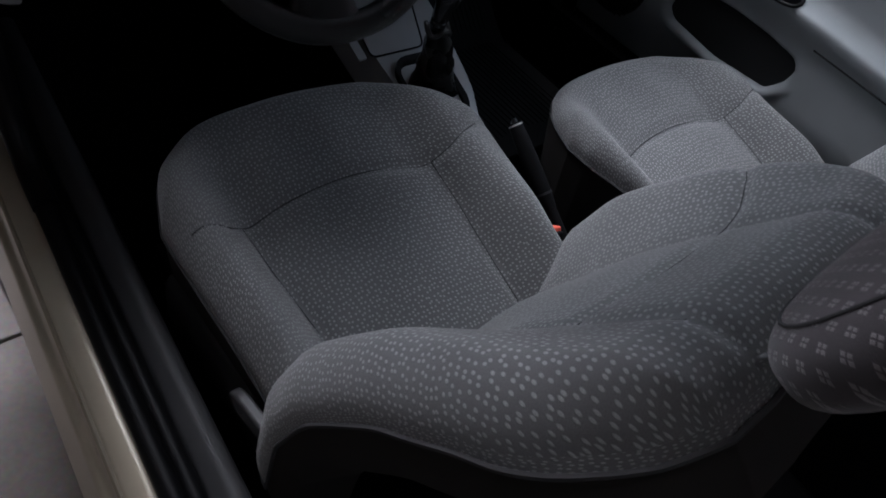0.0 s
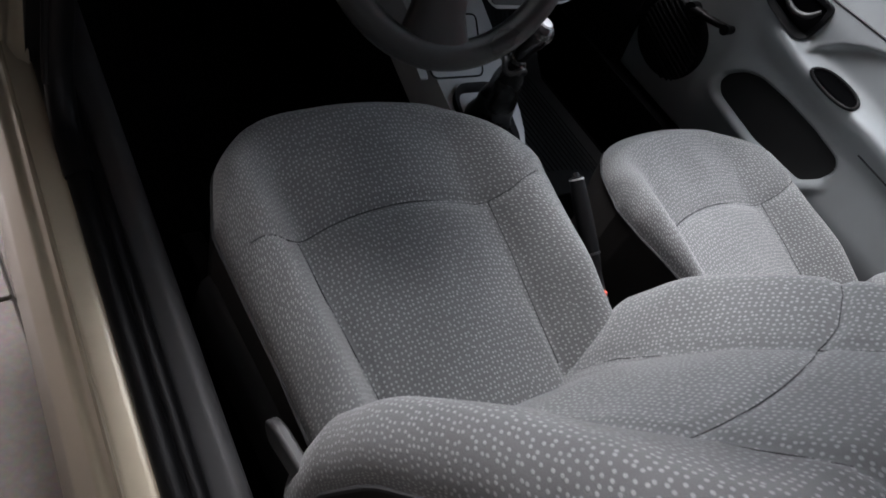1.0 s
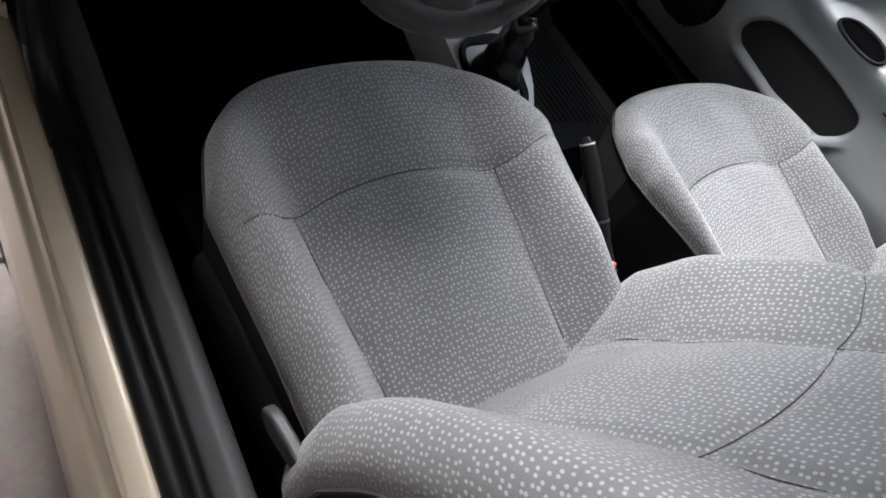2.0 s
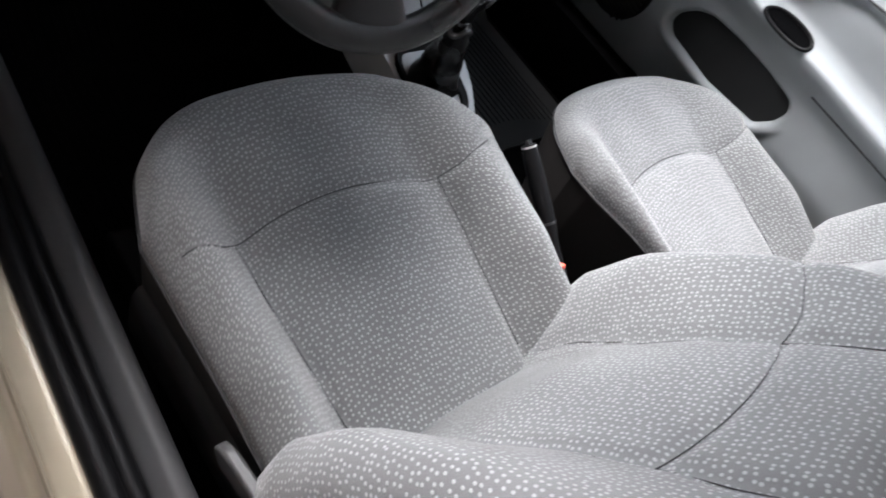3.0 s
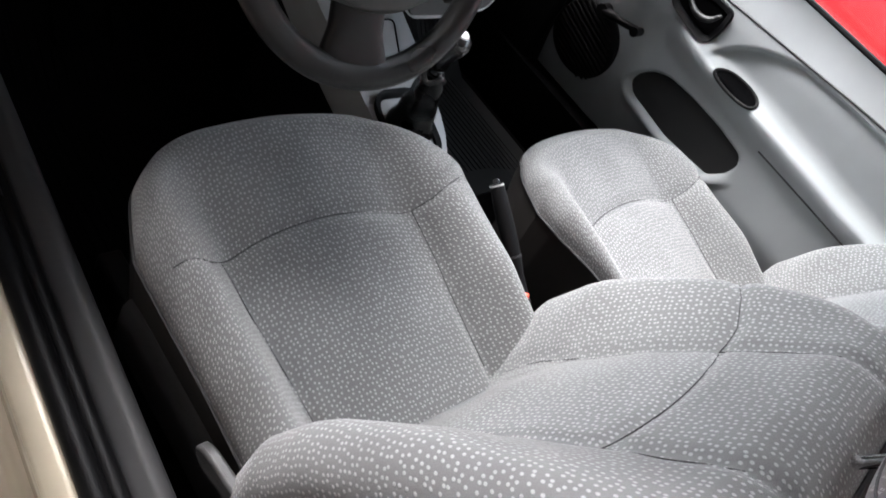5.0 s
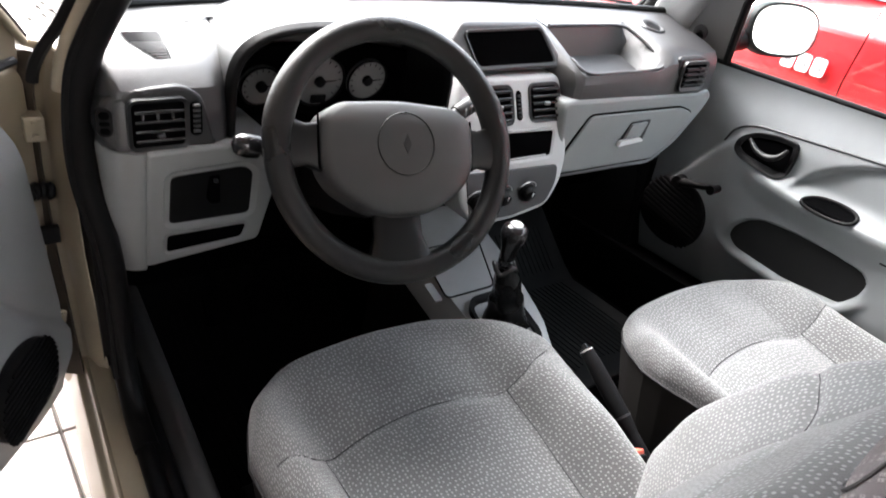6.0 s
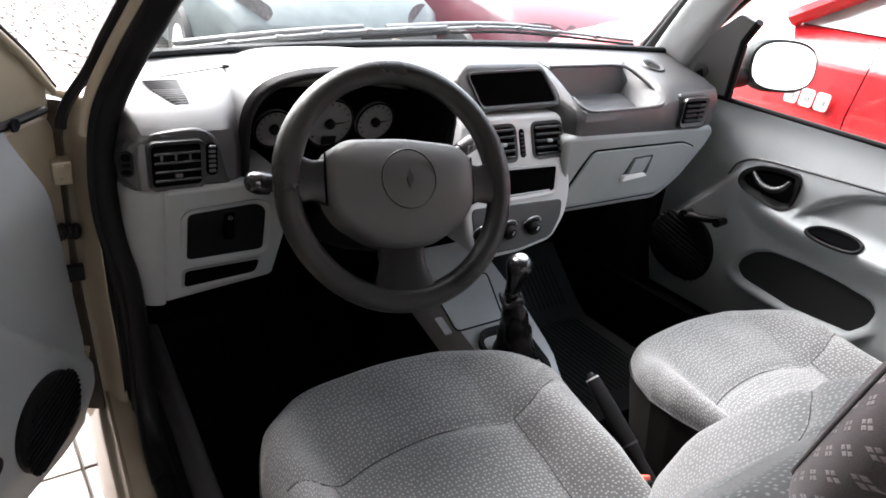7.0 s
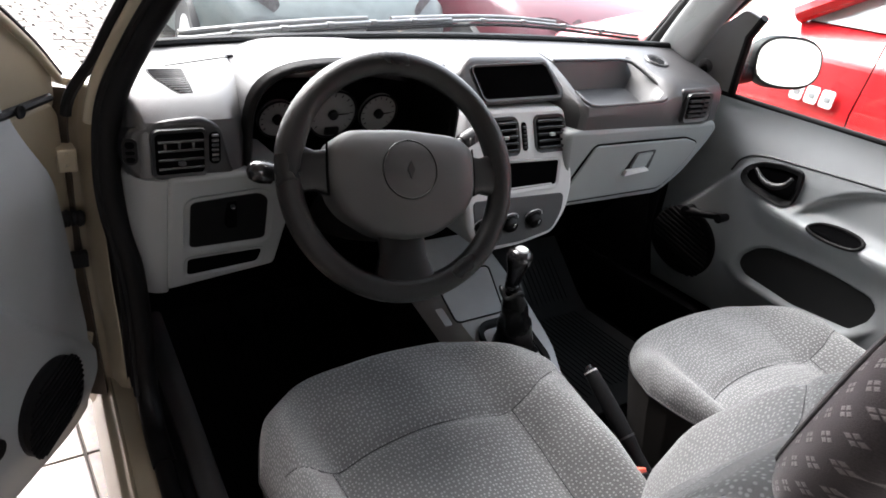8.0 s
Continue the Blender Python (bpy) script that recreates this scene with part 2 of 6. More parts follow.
def box(x0, x1, y0, y1, z0, z1, m=None):
    bm = bmesh.new()
    bmesh.ops.create_cube(bm, size=1.0)
    bmesh.ops.transform(bm, verts=bm.verts, matrix=Matrix.Translation(((x0 + x1) / 2, (y0 + y1) / 2, (z0 + z1) / 2)) @ Matrix.Diagonal((x1 - x0, y1 - y0, z1 - z0, 1)))
    if m is not None:
        bmesh.ops.transform(bm, verts=bm.verts, matrix=m)
    return bm


def loft(rings, closed=True, cap=True):
    """Skins rings of equally many points."""
    bm = bmesh.new()
    vs = [[bm.verts.new(p) for p in r] for r in rings]
    k = len(vs[0])
    for a, b in zip(vs, vs[1:]):
        for i in range(k if closed else k - 1):
            j = (i + 1) % k
            bm.faces.new((a[i], a[j], b[j], b[i]))
    if cap and closed:
        bm.faces.new(vs[0][::-1])
        bm.faces.new(vs[-1])
    return bm


def slab(outline, to3, depth):
    """A plate: a flat outline of (u, v), laid into space by to3(u, v, w), from w = 0 to w = depth."""
    return loft([[to3(u, v, 0.0) for u, v in outline], [to3(u, v, depth) for u, v in outline]])


def face_x(x):
    return lambda u, v, w: (x + w, u, v)


def rounded(u0, u1, v0, v1, r, n=5):
    r = min(r, (u1 - u0) / 2, (v1 - v0) / 2)
    out = []
    for cu, cv, a0 in ((u1 - r, v1 - r, 0), (u0 + r, v1 - r, 90), (u0 + r, v0 + r, 180), (u1 - r, v0 + r, 270)):
        for i in range(n + 1):
            a = radians(a0 + 90 * i / n)
            out.append((cu + r * math.cos(a), cv + r * math.sin(a)))
    return out


def soft_poly(points, r, n=4):
    """A closed outline with rounded corners."""
    out = []
    k = len(points)
    for i in range(k):
        p, q, s = Vector(points[i - 1]), Vector(points[i]), Vector(points[(i + 1) % k])
        a, b = (p - q), (s - q)
        d = min(r, a.length * 0.45, b.length * 0.45)
        a, b = q + a.normalized() * d, q + b.normalized() * d
        for j in range(n + 1):
            t = j / n
            out.append(tuple((1 - t) ** 2 * a + 2 * t * (1 - t) * q + t * t * b))
    return out


def inset(outline, d):
    """The outline drawn in by d on every side."""
    k = len(outline)
    area = sum(outline[i - 1][0] * outline[i][1] - outline[i][0] * outline[i - 1][1] for i in range(k))
    s = 1 if area > 0 else -1
    out = []
    for i in range(k):
        a, b = Vector(outline[i - 1]), Vector(outline[(i + 1) % k])
        t = (b - a).normalized()
        out.append((outline[i][0] - s * t.y * d, outline[i][1] + s * t.x * d))
    return out


def ring_frame(outer, inner, to3, depth, lip=0.0):
    """A frame between two outlines of equally many points."""
    rings = [[to3(u, v, depth) for u, v in outer], [to3(u, v, 0.0) for u, v in outer], [to3(u, v, lip) for u, v in inner], [to3(u, v, depth) for u, v in inner]]
    return loft(rings + [rings[0]], cap=False)


def tube(points, r, n=10, closed=False):
    pts = [Vector(p) for p in points]
    rings, up = [], None
    k = len(pts)
    for i, p in enumerate(pts):
        a = pts[i - 1] if (i or closed) else pts[0]
        b = pts[(i + 1) % k] if (i < k - 1 or closed) else pts[-1]
        d = (b - a).normalized()
        if up is None:
            up = d.orthogonal().normalized()
        up = (up - d * up.dot(d)).normalized()
        side = d.cross(up)
        rad = r[i] if isinstance(r, (list, tuple)) else r
        rings.append([p + rad * (math.cos(t) * up + math.sin(t) * side) for t in (2 * math.pi * j / n for j in range(n))])
    return loft(rings + ([rings[0]] if closed else []), cap=not closed)


def spline(points, n=8):
    """A smooth line through points (Catmull-Rom)."""
    p = [Vector(q) for q in points]
    p = [2 * p[0] - p[1], *p, 2 * p[-1] - p[-2]]
    out = []
    for i in range(1, len(p) - 2):
        for j in range(n):
            t = j / n
            out.append(0.5 * (2 * p[i] + (p[i + 1] - p[i - 1]) * t + (2 * p[i - 1] - 5 * p[i] + 4 * p[i + 1] - p[i + 2]) * t * t + (3 * p[i] - p[i - 1] - 3 * p[i + 1] + p[i + 2]) * t ** 3))
    out.append(p[-2])
    return out


def lathe(profile, m, n=24):
    """A turned body: profile rows of (radius, height) round the z axis of m."""
    return loft([[m @ Vector((r * math.cos(2 * math.pi * j / n), r * math.sin(2 * math.pi * j / n), h)) for j in range(n)] for r, h in profile])


def join(*bms):
    out = bmesh.new()
    for b in bms:
        me = bpy.data.meshes.new("tmp")
        b.to_mesh(me)
        b.free()
        out.from_mesh(me)
        bpy.data.meshes.remove(me)
    return out


def lerp(a, b, t):
    return a + (b - a) * t


def clamp(x, a=0.0, b=1.0):
    return max(a, min(b, x))


def smooth(a, b, x):
    t = clamp((x - a) / (b - a))
    return t * t * (3 - 2 * t)


def interp(x, xs, ys):
    return float(np.interp(x, xs, ys))


# ---- ground and car body ----
def ground_parts():
    bm = bmesh.new()
    bmesh.ops.create_grid(bm, x_segments=2, y_segments=2, size=400)
    part("ground", bm, GROUT)


ground_parts()
tagged(bpy.data.objects["ground"], "grey mortar bed under the floor tiles", "ground", kind="structure")

body = thing("hatchback_car", "champagne painted hatchback with its driver's door open", "car", (0, -0.6, 0.1))


def strip(profile, y0, y1, dx0=0.0, dx1=0.0, n=12):
    """A profile of (x, z) drawn along y, shifted across by dx0 at y0 and dx1 at y1."""
    rings = []
    for i in range(n + 1):
        t = i / n
        rings.append([(x + lerp(dx0, dx1, t), lerp(y0, y1, t), z) for x, z in profile])
    return loft(rings)


# floor pan
part("floor_pan", box(-0.70, 0.70, -1.9, 0.75, 0.16, 0.22), CARPET, body, "black carpeted floor", bevel=0.01)
SILL_GREY = mat("sill_trim_plastic", (0.048, 0.049, 0.051), 0.55, bump=0.25, bump_scale=1000, blotch=0.1)
# driver's sill: outer skin, painted tread, seal and inner scuff trim
part("sill_panel", strip(soft_poly([(-0.80, 0.14), (-0.805, 0.30), (-0.79, 0.355), (-0.778, 0.362), (-0.772, 0.384), (-0.738, 0.392), (-0.715, 0.375), (-0.70, 0.14)], 0.008), 0.55, -1.1, 0.060, -0.072), PAINT, body, "champagne painted door sill")
part("sill_groove", tube([(-0.771 + lerp(0.056, -0.072, t), lerp(0.5, -1.1, t), 0.381) for t in (i / 20 for i in range(21))], 0.004, 6), mat("sill_sealer", (0.2, 0.17, 0.12), 0.7), body)
for off, r in ((-0.722, 0.015), (-0.699, 0.013)):
    part("door_seal", tube([(off + lerp(0.050, -0.072, t), lerp(0.42, -1.1, t), 0.393 - (0.006 if r < 0.014 else 0)) for t in (i / 20 for i in range(21))], r, 10), RUBBER, body, "black rubber door seal")
part("sill_trim", strip(soft_poly([(-0.685, 0.385), (-0.66, 0.40), (-0.642, 0.395), (-0.634, 0.36), (-0.634, 0.22), (-0.685, 0.22)], 0.008), 0.66, -1.1, 0.068, -0.072), SILL_GREY, body, "grey plastic sill trim")
# passenger side sill and inner wall below the door
part("sill_panel", strip([(0.80, 0.14), (0.805, 0.36), (0.72, 0.39), (0.66, 0.39), (0.65, 0.22), (0.66, 0.14)], 0.55, -1.1), CARPET, body, "black carpeted inner sill")
part("kick_panel", slab(soft_poly([(0.312, 0.24), (0.316, 0.55), (0.345, 0.69), (0.40, 0.79), (0.52, 0.79), (0.52, 0.24)], 0.01), lambda u, v, w: (0.672 + w + 0.10 * max(0, 0.36 - u), u, v), 0.03), BLACK, body, "black kick panel ahead of the passenger door", bevel=0.004)
# bulkhead, coloured near-black in place of footwell shade
part("bulkhead", box(-0.70, 0.70, 0.7, 0.74, 0.16, 0.90), DEEP, body, "bulkhead behind the dashboard, near-black in place of footwell shade")
# roof with headliner
def roof_ring(y, drop, half):
    out = []
    for i in range(13):
        t = -1 + 2 * i / 12
        out.append(Vector((half * t, y, 1.42 - drop - 0.05 * abs(t) ** 2.6)))
    return out


roof_rows = [(0.02, 0.06, 0.52), (-0.15, 0.02, 0.55), (-0.6, 0.0, 0.57), (-1.2, 0.01, 0.57), (-1.8, 0.06, 0.55), (-2.1, 0.14, 0.52)]
top = [roof_ring(*r) for r in roof_rows]
rings = [r + [p + Vector((0, 0, -0.035)) for p in reversed(r)] for r in top]
part("roof", loft(rings), PAINT, body, "champagne painted roof", cut=50)
rings = [[Vector((p.x * 0.97, p.y, p.z - 0.037)) for p in r] + [Vector((p.x * 0.97, p.y, p.z - 0.05)) for p in reversed(r)] for r in top]
part("headliner", loft(rings), HEADLINE, body, "pale cloth headliner", cut=50)


def pillar(name, points, wide, deep, material, label, n=10):
    """A post along points; wide along y, deep across x."""
    pts = spline(points, 6)
    rings = []
    for p in pts:
        rings.append([p + Vector((deep * cx, wide * cy, 0)) for cx, cy in rounded(-0.5, 0.5, -0.5, 0.5, 0.25, 3)])
    return part(name, loft(rings), material, body, label, cut=50)


for s, tag in ((-1, "driver's"), (1, "passenger's")):
    if s > 0:
        pillar("a_pillar_trim", [(s * 0.70, 0.40, 0.93), (s * 0.675, 0.36, 1.02), (s * 0.62, 0.22, 1.20), (s * 0.545, 0.03, 1.36)], 0.12, 0.035, PILLAR if s > 0 else BLACK, "dark grey plastic windscreen pillar trim")
        pillar("pillar_frit", [(s * 0.745, 0.52, 0.93), (s * 0.71, 0.43, 1.04), (s * 0.655, 0.27, 1.22), (s * 0.575, 0.05, 1.38)], 0.06, 0.05, RUBBER, "black edge band of the windscreen")
    pillar("b_pillar", [(s * 0.76, -1.12, 0.3), (s * 0.75, -1.12, 0.9), (s * 0.6, -1.05, 1.38)], 0.12, 0.05, DASH_MID, "grey trimmed centre pillar")
    pillar("c_pillar", [(s * 0.72, -1.95, 0.6), (s * 0.7, -1.95, 0.95), (s * 0.55, -1.85, 1.36)], 0.3, 0.05, HEADLINE, "pale trimmed rear pillar")
    part("rear_side_panel", box(s * 0.72 - 0.03, s * 0.72 + 0.03, -2.1, -1.1, 0.2, 0.92), DOOR_LIGHT, body, "grey rear side panel", bevel=0.01)
    part("rear_side_window", slab([(-1.1, 0.93), (-1.85, 0.95), (-1.8, 1.33), (-1.06, 1.36)], lambda u, v, w, s=s: (s * (0.74 - 0.3 * (v - 0.93)) + w, u, v), 0.004), GLASS, body, "clear rear side window").visible_shadow = False
part("tailgate", box(-0.7, 0.7, -2.14, -2.1, 0.2, 0.95), DOOR_LIGHT, body, "grey trimmed tailgate", bevel=0.01)
bench = thing("rear_bench", "grey cloth rear bench seat", "car seat", (0, -1.5, 0.22))
part("cushion", box(-0.62, 0.62, -1.75, -1.25, 0.25, 0.5), SEAT_SIDE, bench, bevel=0.05)
part("backrest", box(-0.62, 0.62, -1.95, -1.78, 0.4, 0.98), SEAT_SIDE, bench, bevel=0.05)

# windscreen with its black border, and the scuttle outside
def screen_point(u, v):
    x = u * lerp(0.66, 0.53, v)
    y = lerp(0.47, 0.03, v) - 0.10 * u * u * lerp(1.0, 0.5, v)
    return Vector((x, y, lerp(1.025, 1.375, v)))


bm = bmesh.new()
g = [[bm.verts.new(screen_point(-1 + 2 * i / 16, j / 8)) for i in range(17)] for j in range(9)]
for j in range(8):
    for i in range(16):
        bm.faces.new((g[j][i], g[j][i + 1], g[j + 1][i + 1], g[j + 1][i]))
part("windscreen", bm, GLASS, body, "clear windscreen").visible_shadow = False
part("windscreen_border", tube([screen_point(-1 + 2 * i / 24, 0.0) + Vector((0, 0.004, 0.004)) for i in range(25)], 0.009, 8), RUBBER, body, "black windscreen border")





# ---- driver's hinge pillar, door seal and pillar finish ----
jamb_rows = []
for z, x, y in ((0.30, -0.735, 0.40), (0.45, -0.742, 0.44), (0.60, -0.748, 0.47), (0.75, -0.75, 0.49), (0.88, -0.748, 0.48), (0.96, -0.74, 0.455)):
    jamb_rows.append([(x + 0.045, y - 0.075, z), (x + 0.03, y - 0.055, z), (x + 0.022, y - 0.012, z), (x + 0.004, y, z), (x - 0.012, y + 0.03, z), (x - 0.03, y + 0.12, z), (x + 0.045, y + 0.12, z)])
jamb = part("hinge_pillar", loft(jamb_rows), PAINT, body, "champagne painted hinge pillar", cut=35, bevel=0.006)
# dark brown strip over the painted jamb stands in for shade at the hinges
part("hinge_shade_strip", loft([[(x - 0.026, y - 0.006, z), (x - 0.006, y - 0.020, z), (x + 0.006, y - 0.030, z), (x + 0.010, y - 0.02, z), (x - 0.015, y + 0.02, z)] for z, x, y in ((0.36, -0.738, 0.42), (0.45, -0.742, 0.44), (0.60, -0.748, 0.47), (0.75, -0.75, 0.49), (0.88, -0.748, 0.48), (0.95, -0.741, 0.458))]), mat("jamb_shade_brown", (0.035, 0.026, 0.018), 0.5, blotch=0.5, blotch_scale=30), body, "dark brown strip standing in for shade in the hinge gap", cut=50)
for z in (0.47, 0.83):
    hinge = part("door_hinge", join(box(-0.765, -0.735, 0.42, 0.46, z - 0.02, z + 0.02), tube([(-0.768, 0.452, z - 0.03), (-0.768, 0.452, z + 0.03)], 0.009, 12)), PAINT, body, "painted door hinge", bevel=0.003)
    for dz in (-0.015, 0.015):
        part("bolt", tube([(-0.75, 0.423, z + dz * 0.7), (-0.75, 0.415, z + dz * 0.7)], 0.005, 6), PAINT, body)
part("check_strap", box(-0.80, -0.735, 0.415, 0.43, 0.63, 0.66), BLACK, body, "black door check strap", bevel=0.002)
part("wiring_boot", tube(spline([(-0.735, 0.43, 0.72), (-0.765, 0.425, 0.725), (-0.79, 0.41, 0.72)], 6), [0.013 + 0.0025 * (i % 2) for i in range(13)], 12), RUBBER, body, "black wiring boot")
seal_line = spline([(-0.600, 0.02, 1.29), (-0.652, 0.16, 1.13), (-0.673, 0.22, 1.063), (-0.7045, 0.245, 0.983), (-0.715, 0.26, 0.899), (-0.7125, 0.27, 0.807), (-0.693, 0.27, 0.688), (-0.687, 0.265, 0.58), (-0.688, 0.25, 0.47), (-0.690, 0.20, 0.408), (-0.694, 0.12, 0.394)], 6)
part("door_seal", tube(seal_line, 0.0195, 14), RUBBER, body, "black rubber door seal")
part("seal_lip", tube([p + Vector((-0.017, -0.006, 0.002)) for p in seal_line if p.z > 0.45], 0.0065, 8), RUBBER, body, "thin lip of the door seal")
part("kick_trim", loft([[(-0.70, 0.36, z), (-0.655, 0.345, z), (-0.65, 0.50, z), (-0.70, 0.52, z)] for z in (0.22, 0.5, 0.8, 0.95)]), BLACK, body, "black kick panel trim")
upper = [p for p in seal_line if p.z > 0.93]
part("windscreen_pillar", tube([p + Vector((-0.020, 0.016, 0.002)) for p in upper], 0.0125, 12), PAINT, body, "champagne painted windscreen pillar")
part("screen_moulding", tube([p + Vector((-0.034 - 0.014 * smooth(1.04, 0.95, p.z), 0.034 + 0.012 * smooth(1.04, 0.95, p.z), 0.004)) for p in upper], 0.0085, 8), RUBBER, body, "black windscreen side moulding")
for s in (1,):
    edge = spline([(s * 0.748, 0.54, 0.95), (s * 0.722, 0.46, 1.03), (s * 0.668, 0.29, 1.21), (s * 0.60, 0.06, 1.375)], 6)
    part("screen_moulding", tube([p + Vector((s * 0.012, 0.035, 0)) for p in edge], 0.012, 8), RUBBER, body, "black windscreen side moulding")
# front wing and bonnet seen past the pillar and through the screen
wing = part("front_wing", loft([[(-0.80 + 0.02 * k, 0.53 + 0.28 * k, z - 0.02 * k) for z in (0.30, 0.60, 0.80, 0.88)] + [(-0.70 + 0.02 * k, 0.53 + 0.28 * k, z - 0.02 * k) for z in (0.90, 0.5, 0.30)] for k in range(5)]), PAINT, body, "champagne painted front wing", cut=50)
part("front_wing", loft([[(0.80 - 0.02 * k, 0.53 + 0.28 * k, z - 0.02 * k) for z in (0.30, 0.60, 0.80, 0.88)] + [(0.70 - 0.02 * k, 0.53 + 0.28 * k, z - 0.02 * k) for z in (0.90, 0.5, 0.30)] for k in range(5)]), PAINT, body, "champagne painted front wing", cut=50)
bonnet = []
for k in range(7):
    y = 0.78 + 0.14 * k
    bonnet.append([(x * (0.70 - 0.012 * k), y, 0.905 - 0.028 * k - 0.035 * x * x) for x in (-1, -0.7, -0.35, 0, 0.35, 0.7, 1)] + [(x * (0.70 - 0.012 * k), y, 0.87 - 0.03 * k - 0.035 * x * x) for x in (1, 0, -1)])
part("bonnet", loft(bonnet), PAINT, body, "champagne painted bonnet", cut=50)
part("scuttle_panel", loft([[(x, 0.50 - 0.10 * (x / 0.7) ** 2, 1.0), (x, 0.80, 0.905), (x, 0.80, 0.87), (x, 0.52 - 0.10 * (x / 0.7) ** 2, 0.97)] for x in (-0.62, -0.35, 0, 0.35, 0.62)]), BLACK, body, "black scuttle panel")
WIPER = mat("worn_wiper_paint", (0.2, 0.205, 0.21), 0.35, metal=0.3, blotch=0.2, blotch_scale=30)
for a, b, c in (((-0.60, 0.49, 1.010), (-0.27, 0.51, 1.040), (0.08, 0.54, 1.054)), ((-0.14, 0.54, 1.038), (0.25, 0.535, 1.054), (0.64, 0.47, 1.036))):
    wiper = thing("windscreen_wiper", "worn grey wiper resting at the foot of the windscreen", "wiper", a, "wipers")
    line = spline([a, b, c], 10)
    part("wiper_arm", tube([p + Vector((0, 0.03, 0.004)) for p in line[2:15]], [0.0065 - 0.0002 * i for i in range(len(line[2:15]))], 8), WIPER, wiper)
    part("wiper_blade", tube(line, 0.0038, 8), WIPER, wiper)
    for i in range(2, 20, 3):
        part("blade_clip", box(-0.008, 0.008, -0.005, 0.005, -0.005, 0.005, Matrix.Translation(line[i])), WIPER, wiper, bevel=0.002)
    part("wiper_rubber", tube([p + Vector((0, -0.004, -0.009)) for p in line], 0.004, 6), RUBBER, wiper)

part("kick_trim", loft([[(0.735, 0.30, z), (0.68, 0.30, z), (0.67, 0.62, z), (0.735, 0.66, z)] for z in (0.22, 0.5, 0.8, 0.93)]), BLACK, body, "black kick panel trim")
# footwell shade is put into this wall's near-black colour
part("footwell_closing", box(-0.70, 0.72, 0.60, 0.69, 0.2, 0.87), DEEP, body, "footwell wall with shade put into its near-black colour")


# ---- front seats ----
SEAT_X = -0.345


def seg_dist(x, y, line):
    best = 9.0
    for (ax, ay), (bx, by) in zip(line, line[1:]):
        dx, dy = bx - ax, by - ay
        t = clamp(((x - ax) * dx + (y - ay) * dy) / (dx * dx + dy * dy + 1e-12))
        best = min(best, math.hypot(x - ax - t * dx, y - ay - t * dy))
    return best


# seams of the cushion, as lines of (offset across, place along)
C_ARC = [(0.172 * t, -0.134 + 0.033 * (1 - t * t)) for t in (i / 10 for i in range(-10, 11))]
C_SEAMS = [C_ARC]
for s in (-1, 1):
    C_SEAMS.append([(s * 0.172, -0.134), (s * 0.166, -0.22), (s * 0.155, -0.33), (s * 0.145, -0.44)])
    C_SEAMS.append([(0.172, -0.134), (0.202, -0.137), (0.245, -0.128), (0.272, -0.121)] if s > 0 else [(-0.172, -0.134), (-0.2, -0.143), (-0.235, -0.143), (-0.258, -0.146)])


OUT = 0.0116  # the cloth's outline lies a little off the seams' middle


SEAT_WIDE = 1.0
LEFT_REAR = 0.2795  # half width at the back of the left side


def cushion_half(side, y):
    """Half width of the cushion; the inner side draws in towards the back."""
    return SEAT_WIDE * (interp(y, [-0.45, -0.1], [LEFT_REAR, 0.2795]) if side < 0 else interp(y, [-0.45, -0.1], [0.225, 0.294]))


def cushion_front(dx):
    dx -= OUT
    return 0.115 - 0.1585 * (abs(dx) / 0.27) ** 2.76 - 0.05 * smooth(0.235, 0.30, abs(dx))


def cushion_top(dx, y, seams=True):
    """Height of the cushion's cloth."""
    z = interp(y, [-0.48, -0.41, -0.12, -0.03, 0.06, 0.13], [0.462, 0.471, 0.511, 0.534, 0.550, 0.518])
    a = abs(dx)
    rise = smooth(0.145, 0.235, a) * interp(y, [-0.48, -0.3, -0.1, 0.02, 0.1], [0.08, 0.078, 0.056, 0.022, 0.0])
    z += rise
    if y < -0.1 and a < 0.17:
        z += 0.006 * math.cos(a / 0.17 * 1.57) * smooth(-0.1, -0.16, y)
    z += 0.0035 * noise.noise((dx * 9, y * 9, 3.0))
    d1 = cushion_half(dx - OUT, y) - abs(dx - OUT)
    d2 = (cushion_front(dx) - y) * 0.85
    d = max(0.0, -0.02 * math.log(math.exp(-d1 / 0.02) + math.exp(-d2 / 0.02)) + 0.0139 * (d1 < 0.1 and d2 < 0.1))
    d = min(d, max(0.0, d1), max(0.0, d2))
    r = 0.054
    if d < r:
        z -= r - math.sqrt(max(0.0, r * r - (r - d) ** 2))
    if seams:
        near = min(seg_dist(dx, y, s) for s in C_SEAMS if s)
        z -= 0.008 * math.exp(-(near / 0.009) ** 2) * smooth(0.0, 0.05, d)
    return z


